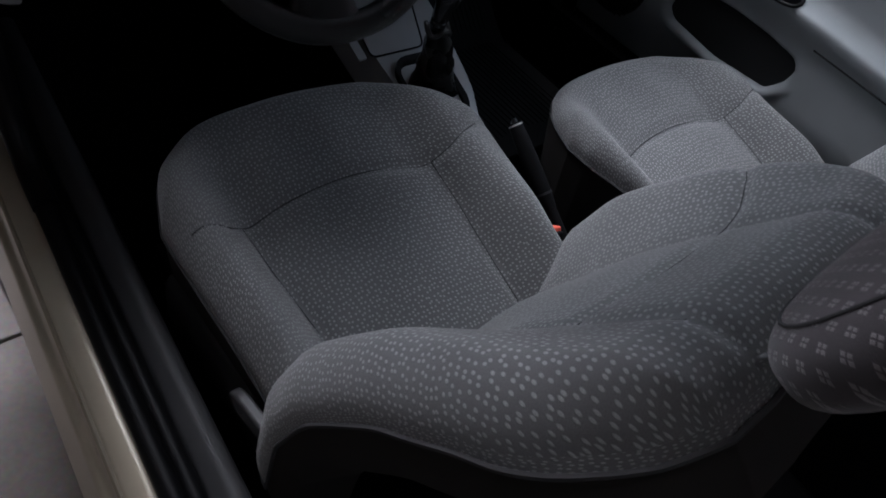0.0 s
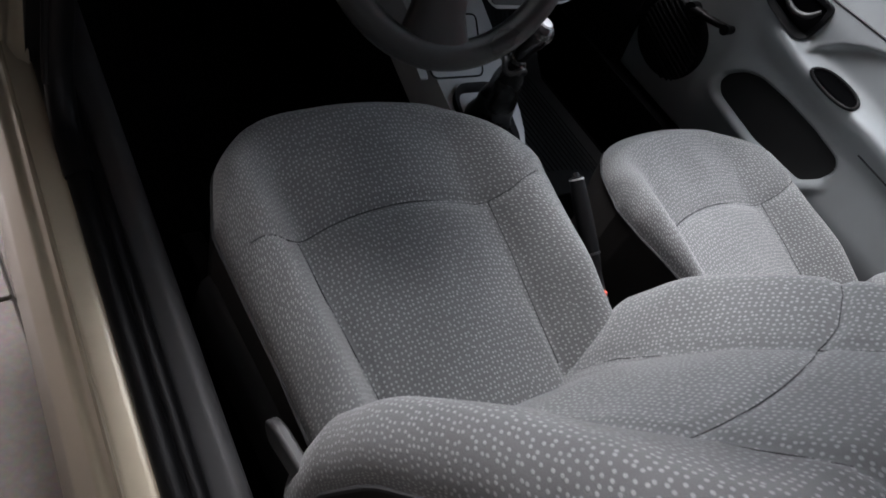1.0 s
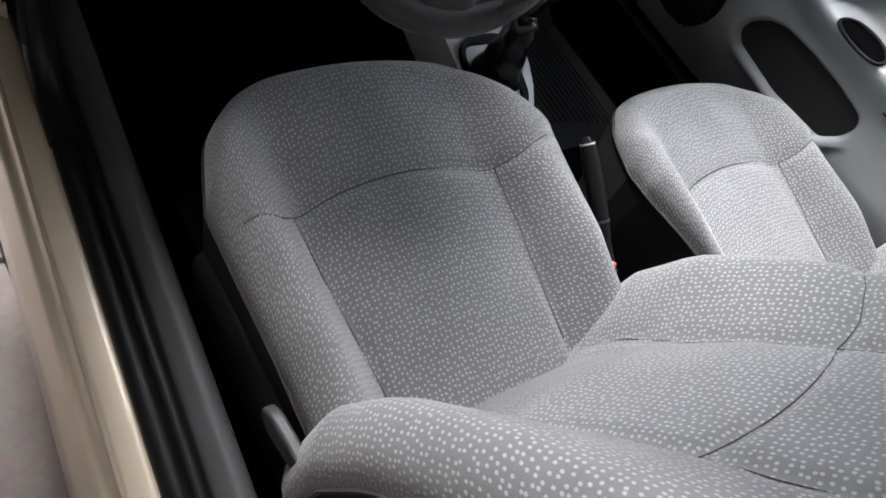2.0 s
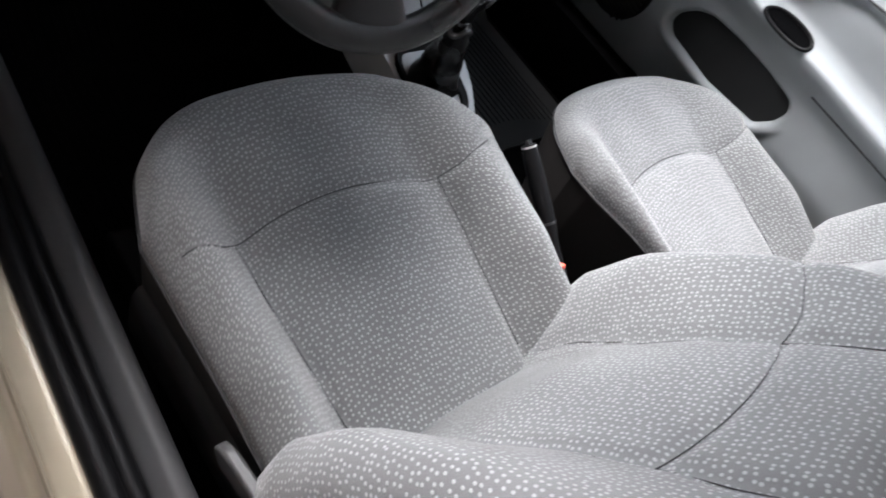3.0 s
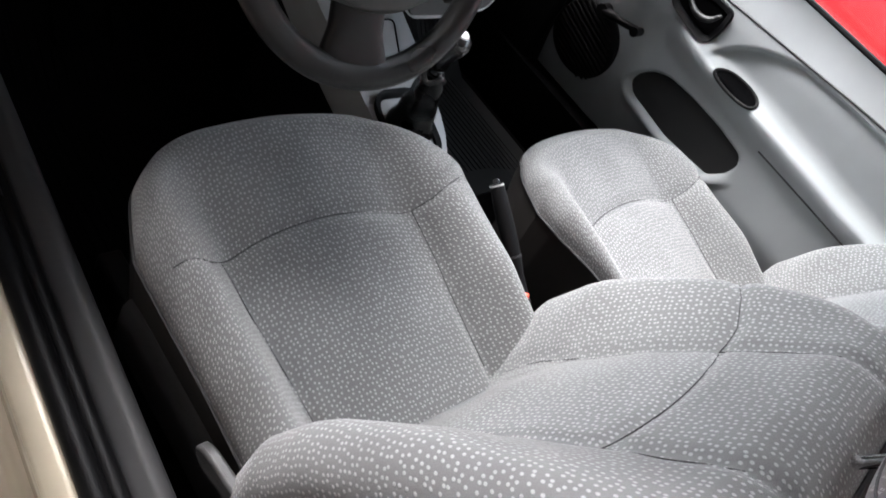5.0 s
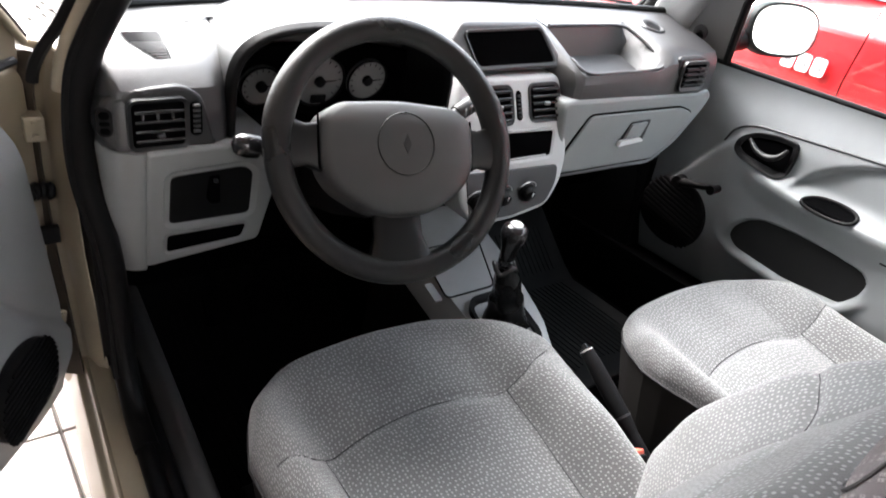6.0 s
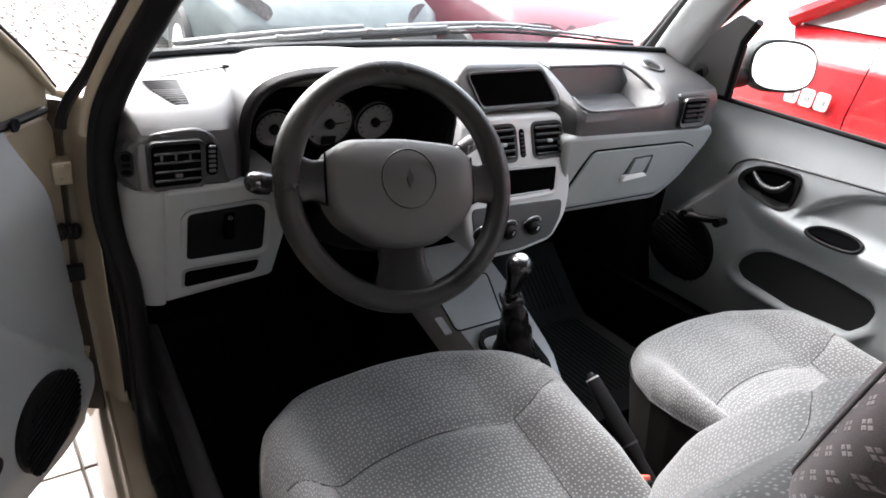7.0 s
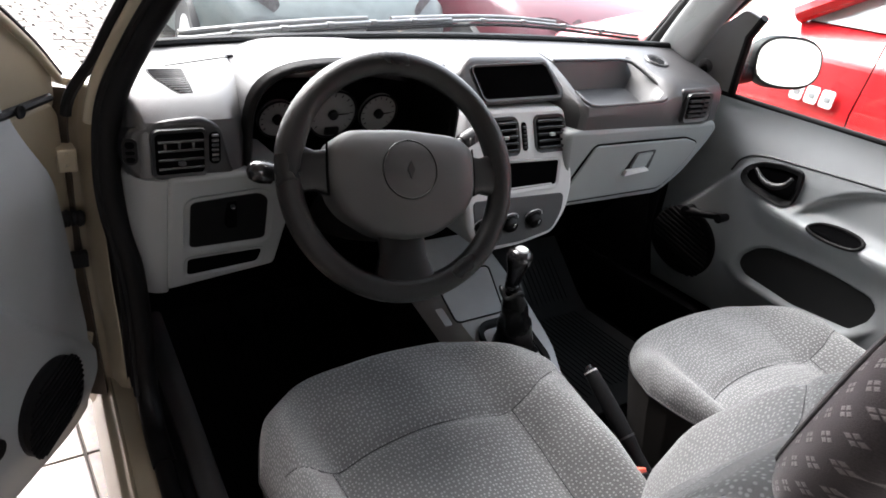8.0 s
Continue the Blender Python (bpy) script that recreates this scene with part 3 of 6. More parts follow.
def surface(fn, us, vs, shift=0.0):
    """A grid of cloth with a cloth UV in metres."""
    bm = bmesh.new()
    lay = bm.loops.layers.uv.new("cloth")
    g = [[bm.verts.new(fn(u, v)) for u in us] for v in vs]
    # the cloth is laid out by its length along the surface, from the middle line outwards
    mid = len(us) // 2
    along = [0.0]
    for j in range(1, len(vs)):
        along.append(along[-1] + (g[j][mid].co - g[j - 1][mid].co).length)
    across = []
    for row in g:
        run = [0.0] * len(us)
        for i in range(mid + 1, len(us)):
            run[i] = run[i - 1] + (row[i].co - row[i - 1].co).length
        for i in range(mid - 1, -1, -1):
            run[i] = run[i + 1] - (row[i].co - row[i + 1].co).length
        across.append(run)
    for j in range(len(vs) - 1):
        for i in range(len(us) - 1):
            f = bm.faces.new((g[j][i], g[j][i + 1], g[j + 1][i + 1], g[j + 1][i]))
            for loop, (a, b) in zip(f.loops, ((i, j), (i + 1, j), (i + 1, j + 1), (i, j + 1))):
                loop[lay].uv = (across[b][a], along[b] + shift)
    return bm, g


def rim_points(g):
    return [v.co.copy() for v in g[0]] + [r[-1].co.copy() for r in g[1:]] + [v.co.copy() for v in g[-1][-2::-1]] + [r[0].co.copy() for r in g[-2:0:-1]]


def eased(n, p=1.6):
    """Places from -1 to 1, closer towards both ends."""
    out = []
    for i in range(n + 1):
        t = 2 * i / n - 1
        out.append(math.copysign(1 - (1 - abs(t)) ** p, t))
    return out


# the backrest's line up the middle, (y, z), and its seams as (offset across, way up)
B_LINE = [(-0.43, 0.44), (-0.452, 0.53), (-0.485, 0.64), (-0.535, 0.745), (-0.59, 0.84), (-0.64, 0.915), (-0.67, 0.955)]
_s = [0.0]
for _a, _b in zip(B_LINE, B_LINE[1:]):
    _s.append(_s[-1] + math.dist(_a, _b))
B_LEN = _s[-1]


def back_mid(s):
    s = clamp(s, 0, B_LEN)
    y, z = interp(s, _s, [p[0] for p in B_LINE]), interp(s, _s, [p[1] for p in B_LINE])
    e = 0.04
    y0, z0 = interp(clamp(s - e, 0, B_LEN), _s, [p[0] for p in B_LINE]), interp(clamp(s - e, 0, B_LEN), _s, [p[1] for p in B_LINE])
    y1, z1 = interp(clamp(s + e, 0, B_LEN), _s, [p[0] for p in B_LINE]), interp(clamp(s + e, 0, B_LEN), _s, [p[1] for p in B_LINE])
    t = Vector((0, y1 - y0, z1 - z0)).normalized()
    return Vector((0, y, z)), Vector((0, t.z, -t.y))


B_ARC = [(0.124 * t, 0.405 + 0.02 * (1 - t * t)) for t in (i / 8 for i in range(-8, 9))]
B_SEAMS = [B_ARC]
for s in (-1, 1):
    B_SEAMS.append([(s * 0.155, 0.05), (s * 0.148, 0.13), (s * 0.127, 0.235), (s * 0.124, 0.405)])
    if s > 0:
        B_SEAMS.append([(s * 0.124, 0.405), (s * 0.17, 0.41), (s * 0.22, 0.4), (s * 0.27, 0.38)])
    B_SEAMS.append([(s * 0.124, 0.405), (s * 0.128, 0.47), (s * 0.12, 0.56)])


def back_half(s):
    return interp(s, [0, 0.52], [0.305, 0.281]) * math.sqrt(max(0.02, 1 - clamp((s - 0.4525) / 0.151) ** 2.14))


def back_point(a, s):
    p, nrm = back_mid(s)
    w = back_half(s)
    dx = a * w
    out = smooth(0.11, 0.26, abs(dx)) * interp(s, [0, 0.1, 0.18, 0.25, 0.34, 0.42, 0.55, 0.62], [0.055, 0.080, 0.080, 0.071, 0.058, 0.040, 0.004, 0.0])
    out += 0.01 * math.cos(clamp(abs(dx) / 0.125) * 1.57) * interp(s, [0.05, 0.2, 0.4], [0.6, 1.2, 0.3])
    out += 0.003 * noise.noise((dx * 8, s * 8, 9.0))
    d = min((1 - abs(a)) * w, (B_LEN - s) * 1.0)
    r = 0.055
    if d < r:
        out -= r - math.sqrt(max(0.0, r * r - (r - d) ** 2))
    near = min(seg_dist(dx, s, q) for q in B_SEAMS)
    out -= 0.007 * math.exp(-(near / 0.009) ** 2)
    return Vector((SEAT_X + dx, 0, 0)) + p + nrm * out


def seat_parts(root, outer_trim=True):
    # cushion cloth
    us = eased(76)
    vs = [(v + 1) / 2 for v in eased(84)]

    def cpoint(u, v):
        y = lerp(-0.47, cushion_front(OUT + u * cushion_half(u, 0.0)), v)
        dx = OUT + u * cushion_half(u, y)
        return Vector((SEAT_X + dx, y, cushion_top(dx, y)))

    bm, g = surface(cpoint, us, vs)
    rim = rim_points(g)
    lay = bm.loops.layers.uv["cloth"]
    # the cloth's turned-down border
    edge = [bm.verts.new((p.x, p.y - 0.004, p.z - 0.008)) for p in rim]
    ring = list(g[0]) + [r[-1] for r in g[1:]] + list(g[-1][-2::-1]) + [r[0] for r in g[-2:0:-1]]
    run = 0.0
    for i in range(len(ring)):
        j = (i + 1) % len(ring)
        f = bm.faces.new((ring[i], edge[i], edge[j], ring[j]))
        step = (rim[j] - rim[i]).length
        for loop, q in zip(f.loops, ((run, 0.6), (run, 0.628), (run + step, 0.628), (run + step, 0.6))):
            loop[lay].uv = q
        run += step
    cushion = part("cushion", bm, CLOTH, root, "grey cloth cushion with pale dots", cut=70)
    for q in filter(None, C_SEAMS):
        pts = [Vector((SEAT_X + x, y, cushion_top(x, y) + 0.001)) for a, b in zip(q, q[1:]) for x, y in ((lerp(a[0], b[0], t), lerp(a[1], b[1], t)) for t in (0, 0.34, 0.67))]
        part("seam", tube(pts, 0.0011, 6), SEAM, cushion)
    part("piping", tube([p + Vector((0, -0.002, -0.008)) for p in rim], 0.003, 6, closed=True), SEAM, cushion)
    # dark valance under the cloth
    low = [Vector((p.x, p.y - 0.004, p.z - 0.006)) for p in rim]
    c = Vector((SEAT_X, -0.17, 0))
    rings = [low, [Vector((lerp(c.x, p.x, 0.985), lerp(c.y, p.y, 0.985), p.z - 0.04)) for p in low], [Vector((lerp(c.x, p.x, 0.9), lerp(c.y, p.y, 0.86), 0.30)) for p in low]]
    part("valance", loft(rings, cap=False), SEAT_SIDE, root, "near-black cloth valance", cut=60)
    # backrest cloth
    us = eased(76)
    vs = [(v + 1) / 2 * B_LEN for v in eased(84)]
    bm, g = surface(back_point, us, vs, 0.9)
    rim = rim_points(g)
    lay = bm.loops.layers.uv["cloth"]
    ring = list(g[0]) + [r[-1] for r in g[1:]] + list(g[-1][-2::-1]) + [r[0] for r in g[-2:0:-1]]
    wrap = Vector((0, -0.88, -0.47)) * 0.014
    edge = [bm.verts.new(p + wrap) for p in rim]
    run = 0.0
    for i in range(len(ring)):
        j = (i + 1) % len(ring)
        f = bm.faces.new((ring[i], edge[i], edge[j], ring[j]))
        step = (rim[j] - rim[i]).length
        for loop, q in zip(f.loops, ((run, 2.0), (run, 2.04), (run + step, 2.04), (run + step, 2.0))):
            loop[lay].uv = q
        run += step
    rim = [p + wrap for p in rim]
    back = part("backrest", bm, CLOTH, root, "grey cloth backrest with pale dots", cut=70)
    for q in B_SEAMS:
        pts = [back_point(x / back_half(y), y) + Vector((0, 0.0012, 0.0008)) for a, b in zip(q, q[1:]) for x, y in ((lerp(a[0], b[0], t), lerp(a[1], b[1], t)) for t in (0, 0.34, 0.67))]
        part("seam", tube(pts, 0.0007, 6), SEAM, back)
    part("piping", tube(rim, 0.003, 6, closed=True), SEAM, back)
    nrm = Vector((0, -0.88, -0.47))
    mid = Vector((SEAT_X, -0.53, 0.70))
    rings = [rim, [p + nrm * 0.02 for p in rim], [mid + (p - mid) * 0.97 + nrm * 0.05 for p in rim], [mid + (p - mid) * 0.8 + nrm * 0.065 for p in rim]]
    part("back_cover", loft(rings[:-1] + [rings[-1]], cap=False), SEAT_SIDE, root, "near-black cloth side and back cover", cut=60)
    # head restraint on two posts
    tilt = Matrix.Translation((SEAT_X - 0.07, -0.74, 1.068)) @ Matrix.Rotation(radians(15.7), 4, "X")
    bm = bmesh.new()
    lay = bm.loops.layers.uv.new("cloth")
    nu, nv = 48, 28
    rows = []
    for j in range(nv + 1):
        ph = math.pi * (j / nv - 0.5)
        row = []
        for i in range(nu):
            th = 2 * math.pi * i / nu

            def pw(v, e):
                return math.copysign(abs(v) ** e, v)

            p = Vector((0.161 * pw(math.cos(ph), 0.55) * pw(math.cos(th), 0.6), 0.038 * pw(math.cos(ph), 0.6) * pw(math.sin(th), 0.75), 0.100 * pw(math.sin(ph), 0.7)))
            p.x *= 1 + 0.10 * (p.z / 0.100)
            row.append(p)
        rows.append(row)
    vs2 = [[bm.verts.new(tilt @ p) for p in r] for r in rows]
    for j in range(nv):
        for i in range(nu):
            k = (i + 1) % nu
            f = bm.faces.new((vs2[j][i], vs2[j][k], vs2[j + 1][k], vs2[j + 1][i]))
            for loop, (q, w) in zip(f.loops, ((j, i), (j, k), (j + 1, k), (j + 1, i))):
                p = rows[q][w]
                loop[lay].uv = (p.x + 0.6 * p.y, p.z + 0.3 * p.y)
    bmesh.ops.remove_doubles(bm, verts=bm.verts, dist=0.0001)
    head = part("head_restraint", bm, CLOTH_HEAD, root, "dark grey flecked cloth head restraint", cut=80)
    loop_pts = []
    for i in range(40):
        t = 2 * math.pi * i / 40
        ph, th = 0.9 * math.sin(t), math.pi / 2 + 0.98 * math.cos(t)
        q = Vector((0.161 * pw2(math.cos(ph), 0.55) * pw2(math.cos(th), 0.6), 0.038 * pw2(math.cos(ph), 0.6) * pw2(math.sin(th), 0.75), 0.100 * pw2(math.sin(ph), 0.7)))
        q.x *= 1 + 0.10 * (q.z / 0.100)
        loop_pts.append(tilt @ (q * 1.003))
    part("seam", tube(loop_pts, 0.0013, 6, closed=True), SEAM, head)
    for dx in (-0.05, 0.05):
        part("post", tube([(SEAT_X - 0.06 + dx, -0.68, 0.86), (SEAT_X - 0.07 + dx, -0.728, 1.0)], 0.006, 10), CHROME, head)
    # recliner lever and moulded shield along the outer side
    if outer_trim:
        part("recline_lever", slab(soft_poly([(-0.345, 0.455), (-0.325, 0.475), (-0.345, 0.490), (-0.41, 0.503), (-0.425, 0.488), (-0.405, 0.473)], 0.010), face_x(-0.640), 0.016), HOOD_GREY, root, "grey plastic recline lever", bevel=0.004)
        side = []
        for i in range(15):
            y = lerp(-0.10, -0.46, i / 14)
            z = interp(y, [-0.46, -0.38, -0.12, -0.07], [0.455, 0.462, 0.452, 0.43])
            side.append([(x, y, v) for x, v in ((-0.600, z - 0.014), (-0.607, z - 0.018), (-0.613, z - 0.03), (-0.614, z - 0.06), (-0.610, 0.33), (-0.592, 0.33))])
        part("side_shield", loft(side), SHIELD, root, "dark brown-grey plastic side shield", cut=50)
    for dx in (-0.2, 0.2):
        part("runner", box(SEAT_X + dx - 0.018, SEAT_X + dx + 0.018, -0.42, 0.06, 0.23, 0.3), BLACK, root, bevel=0.004)


SHIELD = mat("seat_shield_plastic", (0.014, 0.0125, 0.0125), 0.5, bump=0.2, bump_scale=900)
HOOD_GREY = mat("lever_plastic", (0.04, 0.04, 0.041), 0.5, bump=0.2, bump_scale=900)


def pw2(v, e):
    return math.copysign(abs(v) ** e, v)


# the passenger's seat is built in the driver's place and then set across and further back
passenger_seat = thing("front_seat", "grey dotted cloth passenger seat, set further back", "car seat", (SEAT_X, -0.2, 0.23), "front seats")
LEFT_REAR, SEAT_WIDE = 0.195, 0.945
outer_seam, C_SEAMS[2] = C_SEAMS[2], []
seat_parts(passenger_seat, outer_trim=False)
passenger_seat.matrix_basis = Matrix.Translation((SEAT_X + 0.700, -0.2 - 0.150, 0.23))
LEFT_REAR, SEAT_WIDE, C_SEAMS[2] = 0.2795, 1.0, outer_seam
driver_seat = thing("front_seat", "grey dotted cloth driver's seat with dark side valance", "car seat", (SEAT_X, -0.2, 0.23), "front seats")
seat_parts(driver_seat)


# ---- dashboard ----
dash = thing("dashboard", "two-tone grey moulded plastic dashboard", "dashboard", (0, 0.4, 0.6))

# pad plastic darkened: shade of the hood lip and grille put into colour
HOOD_LIP = mat("pad_plastic_shade", (0.007, 0.0072, 0.0076), 0.5, bump=0.3, bump_scale=1100, blotch=0.07, spec=0.12)

# upper pad: sections of (y, z) across the car, with the passenger's open tray let into it
PLAIN = [(0.30, 0.86), (0.180, 0.868), (0.176, 0.925), (0.188, 0.947), (0.215, 0.962), (0.26, 0.985), (0.305, 1.006), (0.36, 1.018), (0.47, 1.026), (0.62, 1.02), (0.62, 0.9)]
TRAY = [(0.30, 0.86), (0.180, 0.868), (0.176, 0.925), (0.180, 0.942), (0.192, 0.944), (0.198, 0.915), (0.298, 0.945), (0.307, 1.008), (0.47, 1.026), (0.62, 1.02), (0.62, 0.9)]
RIGHT = [(0.30, 0.86), (0.180, 0.868), (0.176, 0.925), (0.179, 0.958), (0.190, 0.975), (0.222, 0.988), (0.26, 0.998), (0.305, 1.008), (0.47, 1.026), (0.62, 1.02), (0.62, 0.9)]
LEFT = [(0.30, 0.86), (0.190, 0.868), (0.192, 0.925), (0.200, 0.957), (0.225, 0.978), (0.26, 0.995), (0.305, 1.008), (0.36, 1.018), (0.47, 1.026), (0.62, 1.02), (0.62, 0.9)]


def blend(a, b, t):
    return [(lerp(p[0], q[0], t), lerp(p[1], q[1], t)) for p, q in zip(a, b)]


def pulled(sec, dy, dz=0.0):
    return [(y + (dy if y < 0.5 else 0), z + (dz if y < 0.5 else 0)) for y, z in sec]


def rounded_off(sec, dy, dz):
    """The section drawn back and down for the pad's end; its foot stays level."""
    return [(y + (dy if y < 0.5 else 0), z + dz * clamp((z - 0.88) / 0.1)) for y, z in sec]


def set_back(sec, dy):
    """The section with its front face moved away from the cabin."""
    return [(y + dy * clamp((0.305 - y) / 0.11), z) for y, z in sec]


WELL = [(0.40, 0.86), (0.345, 0.868), (0.345, 0.93), (0.345, 0.955), (0.346, 0.972), (0.348, 0.990), (0.352, 1.006), (0.36, 1.018), (0.47, 1.026), (0.62, 1.02), (0.62, 0.9)]
MID = [(0.34, 0.86), (0.28, 0.868), (0.28, 0.92), (0.283, 0.945), (0.288, 0.962), (0.30, 0.985), (0.315, 1.006), (0.36, 1.018), (0.47, 1.026), (0.62, 1.02), (0.62, 0.9)]
stations = [(-0.698, rounded_off(LEFT, 0.06, -0.04)), (-0.696, rounded_off(LEFT, 0.03, -0.02)), (-0.690, rounded_off(LEFT, 0.012, -0.006)), (-0.682, rounded_off(LEFT, 0.003, -0.001)), (-0.672, LEFT), (-0.58, LEFT), (-0.556, LEFT), (-0.541, set_back(LEFT, 0.005)), (-0.528, set_back(LEFT, 0.014)), (-0.516, set_back(LEFT, 0.028)), (-0.507, set_back(LEFT, 0.045)), (-0.500, WELL), (-0.122, WELL), (-0.112, MID), (0.145, MID), (0.158, blend(MID, PLAIN, 0.2)), (0.171, blend(MID, PLAIN, 0.6)), (0.184, blend(MID, PLAIN, 0.92)), (0.197, PLAIN), (0.202, TRAY), (0.432, TRAY), (0.452, blend(TRAY, PLAIN, 0.5)), (0.470, blend(PLAIN, RIGHT, 0.5)), (0.49, RIGHT), (0.60, RIGHT), (0.66, pulled(RIGHT, 0.012)), (0.685, pulled(RIGHT, 0.04, -0.02)), (0.70, pulled(RIGHT, 0.07, -0.04))]
fine = []
for (xa, sa), (xb, sb) in zip(stations, stations[1:]):
    for t in (0, 0.5):
        fine.append((lerp(xa, xb, t), blend(sa, sb, t)))
fine.append(stations[-1])


def bow(x):
    """How far the windscreen's foot curves back at a place across the car."""
    return 0.10 * (x / 0.66) ** 2


pad = part("upper_pad", loft([[(x, min(y, 0.468 - bow(x)), z) for y, z in s] for x, s in fine]), DASH_DARK, dash, "dark grey grained upper pad", bevel=0.006, cut=35)
part("tray_rim", tube(spline([(0.20, 0.309, 1.012), (0.32, 0.309, 1.012), (0.42, 0.306, 1.011), (0.447, 0.285, 1.000), (0.466, 0.235, 0.973), (0.470, 0.204, 0.957), (0.452, 0.189, 0.948), (0.40, 0.184, 0.945), (0.30, 0.183, 0.945), (0.235, 0.183, 0.945), (0.206, 0.192, 0.950), (0.198, 0.225, 0.966)], 6), 0.0038, 8), DASH_DARK, pad)
part("tray_mat", slab(rounded(0.205, 0.428, 0.2, 0.295, 0.015), lambda u, v, w: (u, v, 0.917 + (v - 0.198) * 0.3 + w), 0.003), DASH_MID, pad)
part("tray_slot", box(0.225, 0.262, 0.205, 0.222, 0.922, 0.926), DEEP, pad)
# demister grille and the joint lines on top
def pad_z(y):
    return interp(y, [0.2, 0.225, 0.26, 0.305, 0.36], [0.957, 0.978, 0.995, 1.008, 1.018])


grille_rows = []
for i in range(9):
    t = i / 8
    y = lerp(0.308, 0.243, t)
    grille_rows.append([(-0.645 + 0.032 * t ** 2.2, y, pad_z(y) - 0.003), (-0.589 - 0.002 * t, y, pad_z(y) - 0.003), (-0.589 - 0.002 * t, y, pad_z(y) + 0.0004), (-0.645 + 0.032 * t ** 2.2, y, pad_z(y) + 0.0004)])
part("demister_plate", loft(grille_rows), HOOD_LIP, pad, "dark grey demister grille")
for i in range(12):
    t = i / 11
    y = lerp(0.304, 0.246, t)
    left = -0.641 + 0.030 * t ** 2.2
    part("demister_slat", tube([(left, y - 0.001, pad_z(y) + 0.0006), (-0.592 - 0.002 * t, y + 0.001, pad_z(y) - 0.0006)], 0.0015, 6), DASH_DARK if i < 5 else PILLAR, pad)
part("joint_line", tube([(-0.612, 0.318, 1.0105), (-0.528, 0.342, 1.0148), (-0.44, 0.364, 1.0186), (-0.40, 0.37, 1.019)], 0.0013, 6), DEEP, pad)
part("joint_line", tube([(-0.214, 0.378, 1.0195), (-0.134, 0.384, 1.0198)], 0.0011, 6), DEEP, pad)
tw = Matrix.Translation((0.530, 0.300, 1.0085)) @ Matrix.Rotation(0.26, 4, "X")
tweeter = part("tweeter_grille", lathe([(0.001, 0.001), (0.021, 0.002), (0.024, 0.004), (0.028, 0.004), (0.031, 0.0)], tw, 28), DASH_MID, pad, "dark round tweeter grille")
for i in range(5):
    half = 0.019 * math.cos(0.5 * (i - 2))
    part("grille_rib", tube([tw @ Vector((-half, 0.0075 * (i - 2), 0.0028)), tw @ Vector((half, 0.0075 * (i - 2), 0.0028))], 0.0012, 5), DASH_DARK, tweeter)

# lower left: light grey panel with fuse cover and pocket
def low_y(z):
    return 0.175 + 0.43 * (0.877 - z)


def on_low(u, v, w):
    return (u, low_y(v) + w, v)


left_out = soft_poly([(-0.652, 0.877), (-0.455, 0.877), (-0.440, 0.80), (-0.447, 0.655), (-0.636, 0.632), (-0.642, 0.72)], 0.01)
lower_left = part("lower_panel", slab(left_out, on_low, 0.20), DASH_LIGHT, dash, "light grey lower panel", bevel=0.012)
cap_rows = []
for z in (0.876, 0.868, 0.80, 0.72, 0.66, 0.634, 0.628):
    k = 1.0 if 0.63 < z < 0.87 else 0.93
    x0 = interp(z, [0.63, 0.72, 0.877], [-0.637, -0.643, -0.653])
    cap_rows.append([(x0 + 0.004, low_y(z) + 0.004, z)] + [(x0 - 0.046 * k * math.sin(a), low_y(z) + 0.05 * (1 - math.cos(a)), z) for a in (radians(9 * i) for i in range(11))] + [(x0 - 0.058, low_y(z) + 0.24, z), (x0 + 0.004, low_y(z) + 0.24, z)])
part("end_cap", loft(cap_rows), DASH_LIGHT, lower_left, cut=50)
fuse = soft_poly([(-0.616, 0.829), (-0.505, 0.835), (-0.487, 0.82), (-0.477, 0.727), (-0.609, 0.728)], 0.012)
part("recess_rim", ring_frame(inset(fuse, -0.009), fuse, lambda u, v, w: (u, low_y(v) - 0.004 + w, v), 0.012, 0.004), DASH_LIGHT, lower_left)
part("fuse_cover", slab(inset(fuse, 0.001), lambda u, v, w: (u, low_y(v) - 0.0015 + w, v), 0.01), BLACK, lower_left, "black fuse cover", bevel=0.002)
part("cover_grip", box(-0.557, -0.541, 0.196, 0.215, 0.775, 0.822), DEEP, lower_left, bevel=0.003)
part("cover_catch", box(-0.552, -0.546, 0.1895, 0.20, 0.812, 0.817), DASH_MID, lower_left, bevel=0.001)
pocket = soft_poly([(-0.608, 0.702), (-0.479, 0.702), (-0.483, 0.672), (-0.606, 0.664)], 0.008)
part("recess_rim", ring_frame(inset(pocket, -0.006), pocket, lambda u, v, w: (u, low_y(v) - 0.003 + w, v), 0.012, 0.004), DASH_LIGHT, lower_left)
part("pocket", slab(pocket, lambda u, v, w: (u, low_y(v) - 0.001 + w, v), 0.01), DEEP, lower_left, "empty black pocket")

# left vent pod
def on_left(u, v, w):
    return (u, 0.188 + w + 0.30 * max(0, -0.66 - u) + 0.22 * max(0, v - 0.925), v)


pod_out = soft_poly([(-0.703, 0.925), (-0.694, 0.950), (-0.647, 0.960), (-0.592, 0.963), (-0.566, 0.950), (-0.553, 0.893), (-0.546, 0.870), (-0.583, 0.867), (-0.680, 0.865), (-0.704, 0.893)], 0.02)
pod = part("vent_pod", slab(pod_out, on_left, 0.05), POD, dash, "dark grey side vent pod", bevel=0.006)
grille = rounded(-0.664, -0.594, 0.882, 0.944, 0.006)
part("vent_frame", ring_frame(inset(grille, -0.006), grille, lambda u, v, w: (u, 0.183 + w, v), 0.010, 0.003), POD, pod)
part("vent_duct", slab(grille, lambda u, v, w: (u, 0.1855 + w, v), 0.004), DEEP, pod)
